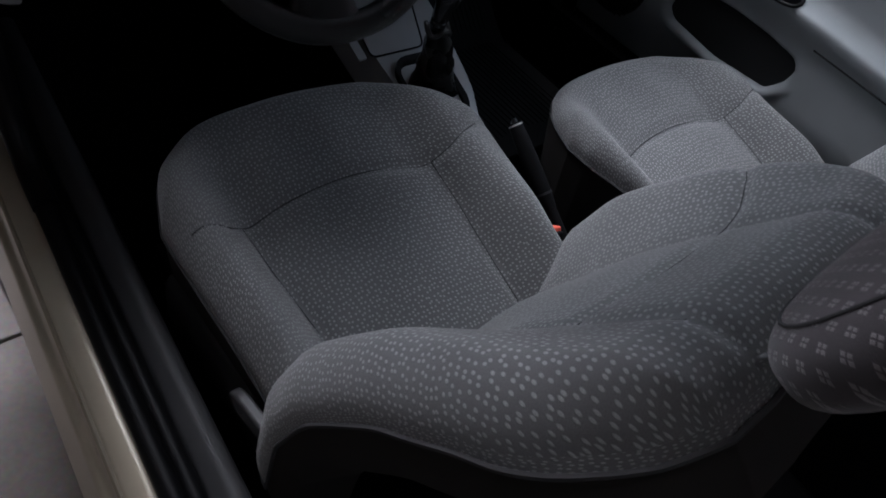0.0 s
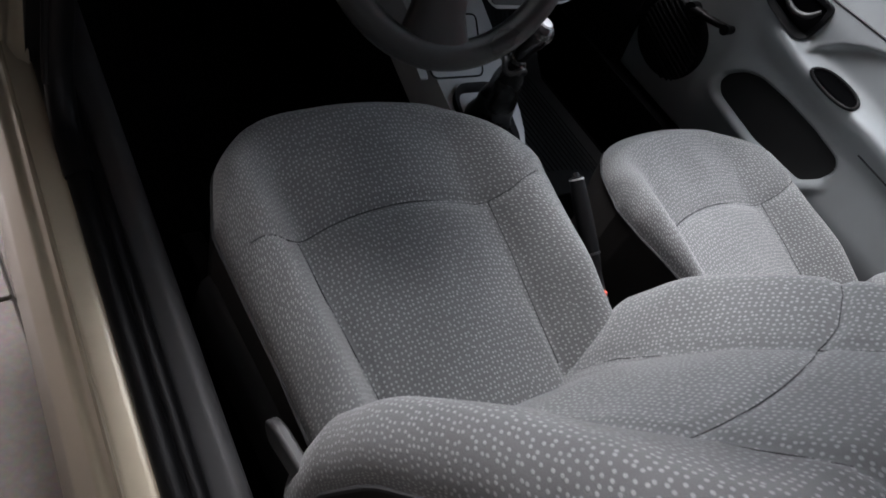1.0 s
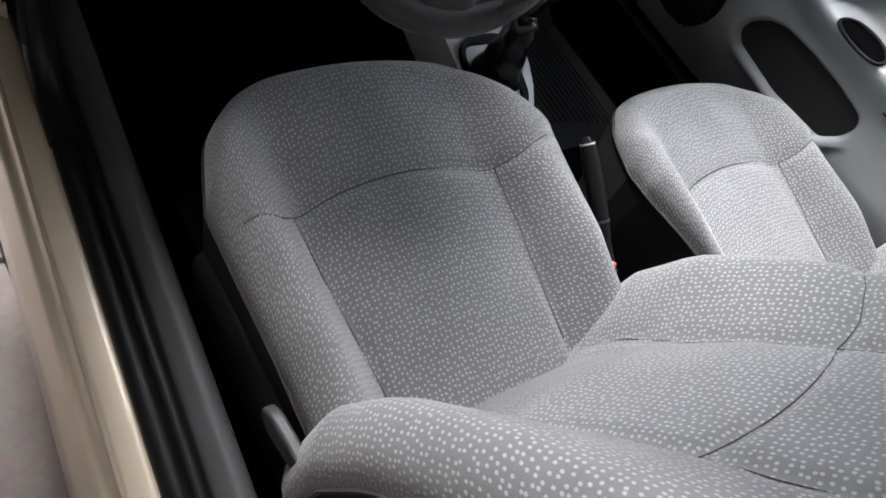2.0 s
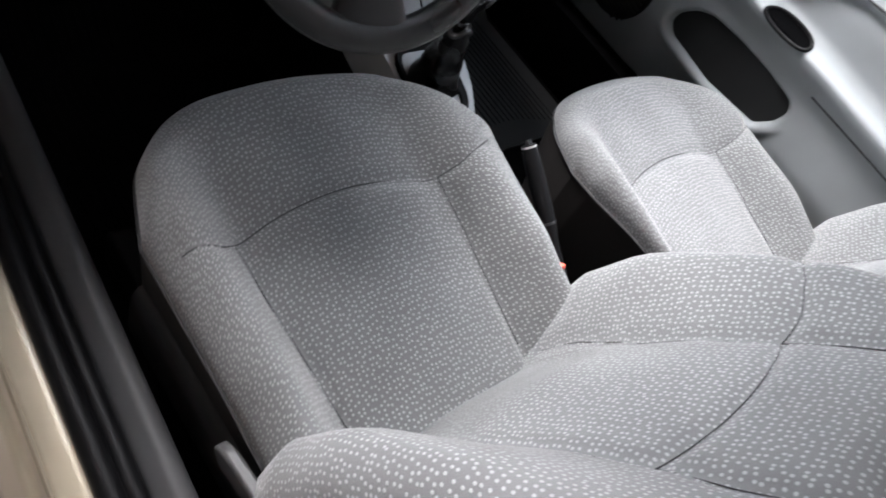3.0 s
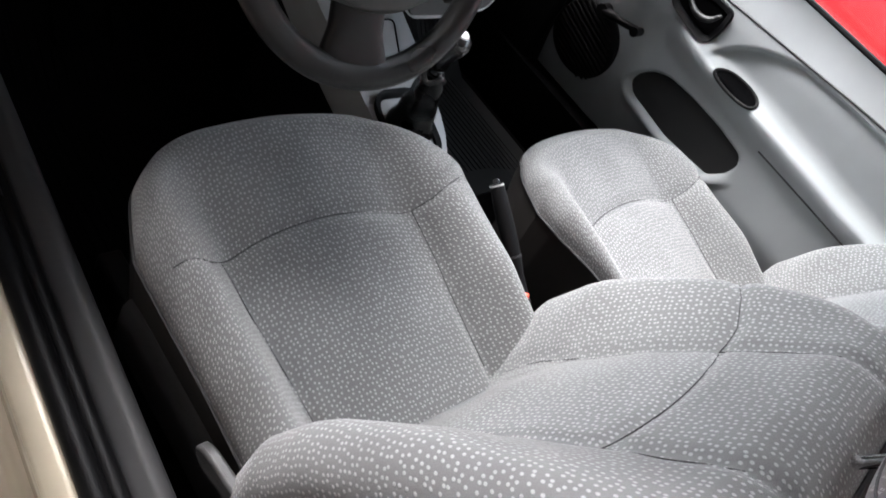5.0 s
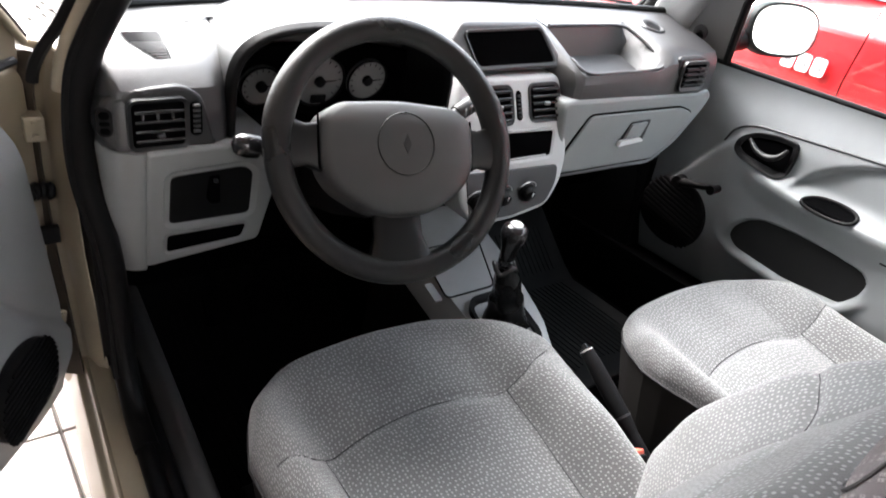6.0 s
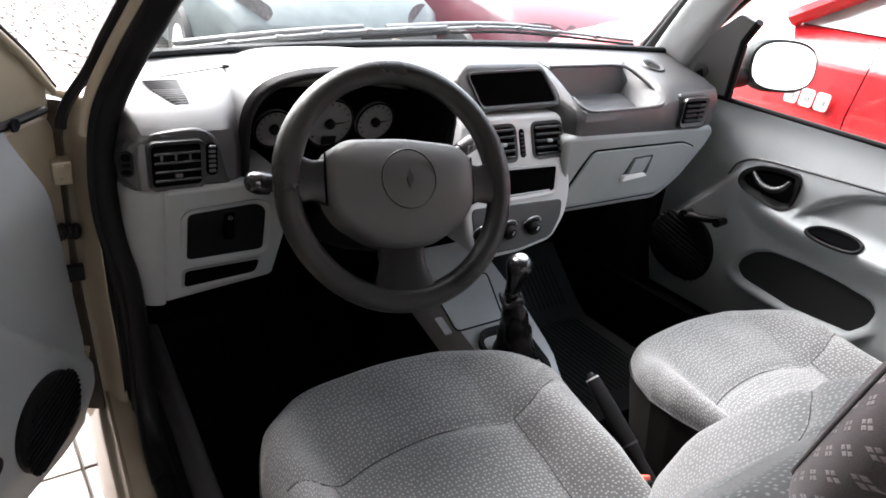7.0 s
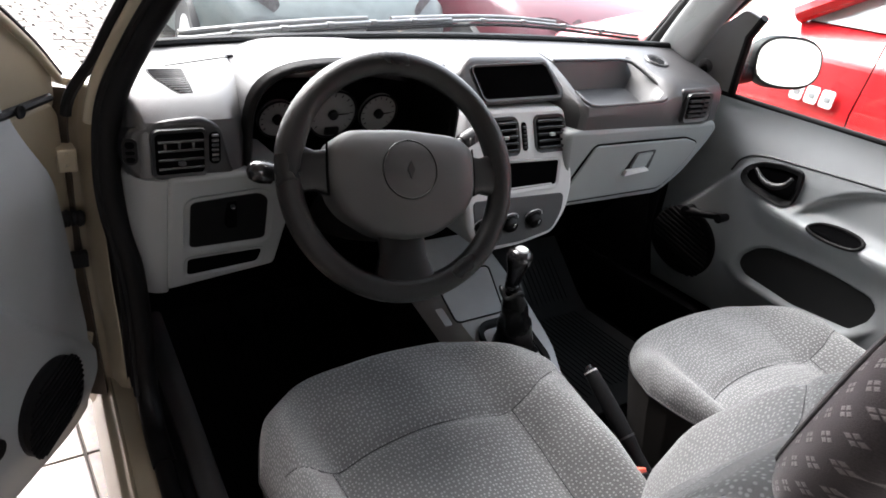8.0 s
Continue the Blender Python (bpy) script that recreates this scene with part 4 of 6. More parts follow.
for i in range(4):
    z = 0.893 + 0.0135 * i
    part("vent_slat", box(-0.662, -0.596, 0.1785, 0.1875, z - 0.0022, z + 0.0022), GLOSS, pod, bevel=0.001)
for i in range(3):
    part("vent_fin", box(-0.652 + 0.02 * i, -0.6495 + 0.02 * i, 0.18, 0.186, 0.918, 0.932), DASH_DARK, pod)
part("vent_tab", box(-0.634, -0.624, 0.174, 0.182, 0.898, 0.903), DASH_DARK, pod, bevel=0.001)
wheel_slot = rounded(-0.586, -0.570, 0.893, 0.942, 0.007)
part("thumbwheel_slot", slab(wheel_slot, lambda u, v, w: (u, 0.1845 + w, v), 0.004), DEEP, pod)
for i in range(6):
    part("thumbwheel_rib", box(-0.583, -0.573, 0.181, 0.186, 0.8985 + 0.0075 * i, 0.9025 + 0.0075 * i), DASH_DARK, pod, bevel=0.001)
part("side_nozzle", slab(rounded(-0.706, -0.686, 0.897, 0.937, 0.009), lambda u, v, w: (u, 0.189 + 0.25 * max(0, -0.66 - u) + w, v), 0.006), BLACK, pod)
for z0, z1 in ((0.901, 0.909), (0.913, 0.918), (0.922, 0.932)):
    part("nozzle_hole", slab(rounded(-0.702, -0.690, z0, z1, 0.004), lambda u, v, w: (u, 0.1875 + 0.25 * max(0, -0.66 - u) + w, v), 0.004), DEEP, pod)

# instrument binnacle: hood, dark well and three dials
cluster = part("instrument_well", slab(soft_poly([(-0.50, 0.86), (-0.495, 0.95), (-0.44, 0.985), (-0.25, 0.985), (-0.10, 0.96), (-0.09, 0.85)], 0.03), lambda u, v, w: (u, 0.322 + w - 0.25 * (v - 0.91), v), 0.02), DEEP, dash, "black instrument panel")
hood_rows = []
for k, (y, grow) in enumerate(((0.205, 0.0), (0.195, 0.005), (0.196, 0.011), (0.212, 0.017), (0.33, 0.016), (0.42, 0.006))):
    row = []
    for i in range(29):
        t = i / 28
        a = math.pi * (1.16 - 1.32 * t)
        cx, cz, rx, rz = -0.322, 0.905, 0.190 + grow, 0.124 + grow
        x = cx + rx * pw2(math.cos(a), 0.56)
        z = cz + rz * pw2(math.sin(a), 0.56)
        row.append(Vector((x, y + 0.10 * max(0, 0.93 - z), z)))
    hood_rows.append(row)
inner = [[Vector((p.x * 1.0 + (-0.322 - p.x) * 0.02, p.y + 0.012, p.z - 0.002)) for p in hood_rows[0]], [Vector((lerp(p.x, -0.322, 0.06), 0.325, lerp(p.z, 0.905, 0.06))) for p in hood_rows[0]]]
hood_rows.insert(3, [a.lerp(b, 0.35) for a, b in zip(hood_rows[2], hood_rows[3])])
hood = part("binnacle_hood", loft(hood_rows[4:], closed=False), DASH_DARK, dash, "dark grey instrument hood", cut=60)
part("hood_lining", loft(inner[::-1] + [hood_rows[0]], closed=False), BLACK, hood, "black hood lining", cut=60)
part("hood_lip", loft(hood_rows[:5], closed=False), HOOD_LIP, hood, "hood lip with shade put into its dark colour", cut=60)
for x, z, r in ((-0.427, 0.916, 0.033), (-0.321, 0.919, 0.045), (-0.225, 0.916, 0.037)):
    y = 0.3185 - 0.25 * (z - 0.91)
    m = Matrix.Translation((x, y, z)) @ Matrix.Rotation(radians(90 + 14), 4, "X")
    dial = part("dial", lathe([(0.0005, 0.002), (r, 0.002), (r + 0.003, 0.004), (r + 0.003, -0.004)], m, 40), DIAL, cluster, "pale grey dial face")
    part("dial_ring", tube([m @ Vector(((r + 0.002) * math.cos(t), (r + 0.002) * math.sin(t), 0.004)) for t in (2 * math.pi * i / 40 for i in range(40))], 0.0022, 6, closed=True), BLACK, dial)
    for i in range(13):
        a = radians(-40 + 260 * i / 12)
        d0, d1 = r * 0.8, r * 0.93
        part("tick", tube([m @ Vector((d0 * math.cos(a), d0 * math.sin(a), 0.0032)), m @ Vector((d1 * math.cos(a), d1 * math.sin(a), 0.0032))], 0.0008, 4), BLACK, dial)
    part("needle", tube([m @ Vector((0, 0, 0.006)), m @ Vector((r * 0.72, 0.002, 0.006))], [0.0018, 0.0007], 6), BLACK, dial)
    part("needle_hub", lathe([(0.0005, 0.010), (0.009, 0.009), (0.0095, 0.002)], m, 20), BLACK, dial)
    if abs(x + 0.321) < 0.001:
        part("trip_display", slab(rounded(-0.334, -0.306, 0.878, 0.894, 0.003), lambda u, v, w: (u, 0.3095 - 0.25 * (v - 0.91) + w, v), 0.004), BLACK, dial)

# centre stack, leaning towards the cabin at its foot
def stack_y(z):
    return 0.215 - 0.4 * (0.917 - z)


def on_stack(off):
    return lambda u, v, w: (u, stack_y(v) + off + w, v)


stack_out = soft_poly([(-0.085, 0.938), (0.172, 0.936), (0.180, 0.86), (0.180, 0.785), (0.158, 0.737), (0.112, 0.694), (0.02, 0.682), (-0.08, 0.68), (-0.105, 0.72), (-0.105, 0.86)], 0.02)
stack = part("centre_fascia", slab(stack_out, on_stack(0.0), 0.12), FASCIA, dash, "light grey centre console stack", bevel=0.008)
for x0, x1 in ((-0.036, 0.037), (0.084, 0.163)):
    o = rounded(x0, x1, 0.855, 0.921, 0.012)
    vent = part("centre_vent", slab(o, on_stack(-0.0012), 0.004), DEEP, stack, "black centre air vent")
    part("vent_frame", ring_frame(inset(o, -0.003), inset(o, 0.003), on_stack(-0.004), 0.006, 0.002), DASH_MID, vent)
    for i in range(5):
        z = 0.863 + 0.0125 * i
        part("vent_slat", box(x0 + 0.004, x1 - 0.004, stack_y(z) - 0.008, stack_y(z) - 0.0005, z - 0.0028, z + 0.0028), GLOSS, vent, bevel=0.001)
    part("vent_tab", box((x0 + x1) / 2 - 0.006, (x0 + x1) / 2 + 0.006, stack_y(0.888) - 0.013, stack_y(0.888) - 0.006, 0.885, 0.891), DASH_LIGHT, vent, bevel=0.001)
part("thumbwheel_slot", slab(rounded(0.048, 0.062, 0.858, 0.912, 0.007), on_stack(-0.001), 0.004), DEEP, stack)
for i in range(6):
    z = 0.865 + 0.0075 * i
    part("thumbwheel_rib", box(0.0505, 0.0595, stack_y(z) - 0.006, stack_y(z), z - 0.002, z + 0.002), DASH_MID, stack, bevel=0.001)
slot = soft_poly([(-0.03, 0.841), (0.144, 0.836), (0.130, 0.788), (-0.03, 0.787)], 0.008)
part("radio_slot", slab(slot, on_stack(-0.001), 0.004), DEEP, stack, "empty black radio slot")
part("slot_lip", ring_frame(inset(slot, -0.004), inset(slot, 0.001), on_stack(-0.004), 0.006, 0.002), FASCIA, stack)
part("slot_tray", box(-0.01, 0.118, stack_y(0.79) - 0.002, stack_y(0.79) + 0.001, 0.789, 0.7925), SILVER, stack, bevel=0.001)
panel = soft_poly([(-0.09, 0.777), (0.152, 0.770), (0.140, 0.735), (0.108, 0.702), (0.02, 0.69), (-0.09, 0.69)], 0.014)
hvac = part("heater_panel", slab(panel, on_stack(-0.002), 0.006), DASH_MID, stack, "dark grey heater control panel", bevel=0.002)
for x in (-0.073, -0.008, 0.056):
    m = Matrix.Translation((x, stack_y(0.732) - 0.002, 0.732)) @ Matrix.Rotation(radians(90 + 21.8), 4, "X")
    knob = part("heater_knob", lathe([(0.019, 0.0), (0.019, 0.004), (0.0155, 0.006), (0.014, 0.018), (0.011, 0.0205), (0.0005, 0.021)], m, 28), BLACK, hvac, "black round heater knob")
    part("knob_mark", box(-0.001, 0.001, 0.004, 0.013, 0.0205, 0.0222, m), WHITE, knob)
    part("dial_scale", tube([m @ Vector((0.024 * math.cos(a), 0.024 * math.sin(a), 0.001)) for a in (radians(20 + 140 * i / 12) for i in range(13))], 0.0009, 4), SILVER, hvac)

# display pod
def on_disp(off):
    return lambda u, v, w: (u, 0.268 + 0.5 * (v - 1.012) + off + w, v)


dout = soft_poly([(-0.090, 0.998), (-0.058, 1.030), (0.140, 1.029), (0.184, 0.966), (0.182, 0.945), (-0.085, 0.943)], 0.014)
dpod = part("display_pod", slab(dout, on_disp(-0.004), 0.14), DASH_DARK, dash, "grey display hood", bevel=0.008)
screen = soft_poly([(-0.056, 1.012), (0.132, 1.016), (0.162, 0.958), (-0.034, 0.956)], 0.01)
part("display_rim", ring_frame(inset(screen, -0.004), inset(screen, 0.001), on_disp(-0.008), 0.006, 0.002), DASH_MID, dpod)
part("display", slab(screen, on_disp(-0.0065), 0.004), DEEP, dpod, "blank black display")

# lower right: light strip and glovebox
gl_out = soft_poly([(0.150, 0.897), (0.655, 0.888), (0.668, 0.87), (0.650, 0.845), (0.56, 0.755), (0.50, 0.715), (0.17, 0.72), (0.160, 0.80)], 0.02)


def glove_y(u, v):
    return 0.172 + 0.10 * max(0, 0.80 - v) + 0.12 * max(0, u - 0.6)


lower_right = part("lower_panel", slab(gl_out, lambda u, v, w: (u, glove_y(u, v) + w, v), 0.16), DASH_LIGHT, dash, "light grey lower panel", bevel=0.01)
lid_out = soft_poly([(0.170, 0.733), (0.182, 0.785), (0.237, 0.861), (0.545, 0.857), (0.592, 0.842), (0.575, 0.81), (0.525, 0.755), (0.49, 0.732)], 0.014)
part("lid_gap", ring_frame(inset(lid_out, -0.0022), inset(lid_out, 0.0022), lambda u, v, w: (u, glove_y(u, v) - 0.0006 + w, v), 0.003), DEEP, lower_right)
lid = part("glovebox_lid", slab(inset(lid_out, 0.0015), lambda u, v, w: (u, glove_y(u, v) - 0.004 + w, v), 0.01), DASH_LIGHT, lower_right, "light grey glovebox lid", bevel=0.003)
latch_out = soft_poly([(0.372, 0.836), (0.438, 0.838), (0.426, 0.792), (0.338, 0.784)], 0.006)
latch = part("latch_recess", slab(latch_out, lambda u, v, w: (u, glove_y(u, v) - 0.0052 + w, v), 0.003), DASH_MID, lid)
part("latch", slab(soft_poly([(0.372, 0.832), (0.425, 0.834), (0.408, 0.800), (0.358, 0.800)], 0.004), lambda u, v, w: (u, glove_y(u, v) - 0.010 + w, v), 0.006), DASH_LIGHT, latch, "pale latch plate", bevel=0.002)
part("latch_lip", slab(soft_poly([(0.342, 0.797), (0.408, 0.799), (0.420, 0.790), (0.338, 0.784)], 0.003), lambda u, v, w: (u, glove_y(u, v) - 0.014 + w, v), 0.01), WHITE, latch, bevel=0.002)

# right vent
def on_right(off):
    return lambda u, v, w: (u + 0.012, 0.1765 + off + w, v)


rpod = part("vent_pod", slab(soft_poly([(0.482, 0.972), (0.575, 0.972), (0.606, 0.957), (0.612, 0.888), (0.49, 0.890)], 0.016), on_right(0.0), 0.05), DASH_MID, dash, "dark grey side vent pod", bevel=0.006)
rg = rounded(0.502, 0.580, 0.904, 0.956, 0.006)
part("vent_frame", ring_frame(inset(rg, -0.008), rg, on_right(-0.009), 0.008, 0.003), DASH_DARK, rpod)
part("vent_duct", slab(rg, on_right(-0.006), 0.004), DEEP, rpod)
for i in range(4):
    z = 0.912 + 0.0115 * i
    part("vent_slat", slab([(0.504, z - 0.0026), (0.578, z - 0.0026), (0.578, z + 0.0026), (0.504, z + 0.0026)], on_right(-0.013), 0.007), DASH_MID, rpod)
part("vent_fin", slab([(0.55, 0.908), (0.553, 0.908), (0.553, 0.952), (0.55, 0.952)], on_right(-0.014), 0.008), DASH_MID, rpod)

# underside that closes the dashboard to the floor; its near-black colour stands in for shade
part("knee_shroud", loft([[(x, y, z) for y, z in ((0.30, 0.70), (0.42, 0.55), (0.68, 0.45), (0.68, 0.86), (0.34, 0.86))] for x in (-0.68, -0.1, 0.14, 0.6)]), DEEP, dash, "dashboard underside with shade put into its near-black colour")

# ---- steering wheel and column ----
WC = Vector((-0.352, 0.0143, 0.9122))
TILT_W, YAW_W, ROLL_W, RW = radians(29.5), radians(-7), radians(-5), 0.1730
WM = Matrix.Translation(WC) @ Matrix.Rotation(YAW_W, 4, "Z") @ Matrix.Rotation(radians(90) - TILT_W, 4, "X") @ Matrix.Rotation(ROLL_W, 4, "Z")
wheel = thing("steering_wheel", "dark grey foam three-spoke steering wheel", "steering wheel", WC)


def wp(x, y, z=0.0):
    """A place on the wheel: x right, y up on its face, z towards the driver."""
    return WM @ Vector((x, y, z))


rim_rings = []
for i in range(72):
    a = 2 * math.pi * i / 72
    fat = 1 + 0.12 * math.exp(-((abs(((math.degrees(a) + 180) % 360) - 180 - 90) - 75) / 16) ** 2)
    rim_rings.append([wp((RW + 0.0188 * fat * math.cos(t)) * math.cos(a), (RW + 0.0188 * fat * math.cos(t)) * math.sin(a), 0.0175 * math.sin(t)) for t in (2 * math.pi * j / 14 for j in range(14))])
part("rim", loft(rim_rings + [rim_rings[0]], cap=False), WHEEL, wheel, "dark grey foam rim")


def spoke(sections, name="spoke"):
    """A spoke through stations (x, y, half width across, direction, height)."""
    rings = []
    for x, y, w, ang, z in sections:
        c, s = math.cos(ang), math.sin(ang)
        ring = []
        for u, v in rounded(-1, 1, -1, 1, 0.55, 4):
            ring.append(wp(x - s * u * w, y + c * u * w, z + v * 0.011))
        rings.append(ring)
    part(name, loft(rings), WHEEL, wheel, "dark grey spoke", cut=60)


for s in (-1, 1):
    spoke([(s * 0.105, 0.0, 0.036, 0, 0.0), (s * 0.135, 0.004, 0.028, 0, -0.002), (s * 0.158, 0.006, 0.034, 0, -0.001), (s * 0.176, 0.006, 0.046, 0, 0.0)])
spoke([(0.0, -0.085, 0.036, math.pi / 2, -0.01), (0.0, -0.12, 0.037, math.pi / 2, -0.006), (0.0, -0.152, 0.048, math.pi / 2, -0.001), (0.0, -0.175, 0.068, math.pi / 2, 0.0)])
hub_out = soft_poly([(-0.118, 0.042), (-0.09, 0.062), (0.0, 0.068), (0.09, 0.062), (0.118, 0.042), (0.118, -0.028), (0.098, -0.06), (0.045, -0.092), (0.0, -0.098), (-0.045, -0.092), (-0.098, -0.06), (-0.118, -0.028)], 0.02, 4)
levels = [(1.0, -0.03), (1.0, 0.010), (0.97, 0.019), (0.90, 0.025), (0.7, 0.031), (0.4, 0.035), (0.1, 0.0365)]
hub = part("airbag_pad", loft([[wp(u * k, (v + 0.005) * k - 0.005, z) for u, v in hub_out] for k, z in levels]), mat("airbag_cover", (0.055, 0.056, 0.056), 0.40, bump=0.3, bump_scale=1300, blotch=0.07), wheel, "grey airbag pad", cut=60)
part("pad_groove", tube([wp(0.043 * math.cos(a), 0.004 + 0.043 * math.sin(a), 0.0352) for a in (2 * math.pi * i / 48 for i in range(48))], 0.0014, 6, closed=True), WHEEL, hub)
part("badge", slab(soft_poly([(-0.006, 0.004), (0.0, 0.018), (0.006, 0.004), (0.0, -0.010)], 0.001), lambda u, v, w: wp(u, v, 0.0365 + w), 0.002), DASH_MID, hub)
for s in (-1, 1):
    part("spoke_joint", tube([wp(s * 0.1185, 0.044, 0.010), wp(s * 0.1195, 0.0, 0.0115), wp(s * 0.1185, -0.03, 0.010)], 0.0016, 6), DEEP, hub)
part("column_cowl", loft([[WM @ Vector((0.074 * math.cos(t) * k, 0.066 * math.sin(t) * k - 0.022, z)) for t in (2 * math.pi * i / 24 for i in range(24))] for k, z in ((0.9, -0.028), (1.0, -0.05), (1.05, -0.12), (0.9, -0.22), (0.6, -0.34))]), BLACK, wheel, "black column cowl")
for s, tip in ((-1, (-0.548, 0.105, 0.907)), (1, (-0.136, 0.110, 0.938))):
    root_p, tip = WM @ Vector((s * 0.055, 0.0 if s < 0 else 0.02, -0.075)), Vector(tip)
    way = (tip - root_p).normalized()
    st = part("stalk", tube([root_p, root_p.lerp(tip, 0.5), tip], [0.009, 0.0095, 0.0125], 14), GLOSS if s < 0 else STALK, wheel, "black control stalk")
    if s < 0:  # light switch: a fat turning end with a waist
        part("turning_end", tube([tip - way * 0.030, tip - way * 0.026, tip - way * 0.010, tip - way * 0.002, tip + way * 0.006, tip + way * 0.010], [0.011, 0.0165, 0.0175, 0.016, 0.012, 0.004], 18), GLOSS, st)
        part("turning_ring", tube([tip - way * 0.052, tip - way * 0.036], 0.0150, 18), GLOSS, st)
    else:
        part("stalk_end", tube([tip - way * 0.05, tip - way * 0.045, tip, tip + way * 0.006], [0.0125, 0.0145, 0.0150, 0.010], 16), STALK, st)
        for k in range(3):
            part("stalk_mark", box(-0.0012, 0.0012, -0.0012, 0.0012, -0.006, 0.006, Matrix.Translation(tip - way * (0.012 + 0.013 * k) + Vector((0, -0.0145, 0.002)))), DIAL, st)


BIN = mat("door_bin_shade", (0.009, 0.0095, 0.01), 0.6, bump=0.2, bump_scale=900)


# ---- doors ----
def ridge_z(y):
    return interp(y, [-0.9, -0.53, -0.30, -0.10, 0.0, 0.08, 0.2], [0.69, 0.70, 0.715, 0.722, 0.735, 0.76, 0.80])


BIN_OUT = soft_poly([(0.044, 0.549), (0.040, 0.580), (0.010, 0.613), (-0.03, 0.631), (-0.109, 0.637), (-0.20, 0.635), (-0.284, 0.624), (-0.304, 0.60), (-0.297, 0.562), (-0.265, 0.522), (-0.12, 0.510), (0.018, 0.525)], 0.012, 2)


door_foot = (0.052, 0.535)  # how far and from what height the trim turns under


def bin_depth(y, z):
    """Distance inside (+) or outside (-) the bin's outline."""
    if not (-0.35 < y < 0.09 and 0.46 < z < 0.69):
        return -0.05
    near, inside = 1.0, False
    for (ya, za), (yb, zb) in zip(BIN_OUT, BIN_OUT[1:] + BIN_OUT[:1]):
        ey, ez = yb - ya, zb - za
        t = clamp(((y - ya) * ey + (z - za) * ez) / max(1e-9, ey * ey + ez * ez))
        near = min(near, math.hypot(y - ya - t * ey, z - za - t * ez))
        if (za > z) != (zb > z) and y < ya + (z - za) / (zb - za) * ey:
            inside = not inside
    return near if inside else -near


def panel_x(y, z):
    """The inner face of a door's trim, with the bin sunk into it."""
    d = bin_depth(y, z)
    return plain_x(y, z) + 0.026 * smooth(-0.002, 0.012, d) - 0.006 * math.exp(-((d + 0.012) / 0.012) ** 2) * smooth(0.58, 0.54, z)


def plain_x(y, z):
    x = 0.706 + 0.030 * smooth(0.80, 0.935, z)
    k = smooth(0.14, -0.06, y)
    zr = ridge_z(y)
    d = z - zr
    bulge = math.exp(-(d / 0.020) ** 2) if d > 0 else (math.exp(-(d / 0.05) ** 2))
    x -= 0.036 * k * bulge
    # scoop above the pull
    top = interp(y, [-0.9, -0.35, -0.242, -0.19, -0.148, -0.108, -0.083, -0.069], [0.856, 0.852, 0.845, 0.831, 0.813, 0.784, 0.756, 0.733])
    x += 0.015 * smooth(-0.060, -0.072, y) * smooth(zr + 0.004, zr + 0.02, z) * smooth(top + 0.005, top - 0.006, z)
    x += door_foot[0] * smooth(door_foot[1], 0.33, z) + 0.02 * smooth(0.3, 0.5, y)
    # raised field round the loudspeaker
    crease = interp(y, [0.09, 0.128, 0.198, 0.269, 0.346, 0.44], [0.812, 0.771, 0.685, 0.612, 0.54, 0.47])
    x -= 0.013 * smooth(-0.004, 0.022, crease - z) * smooth(0.02, 0.09, y)
    return x


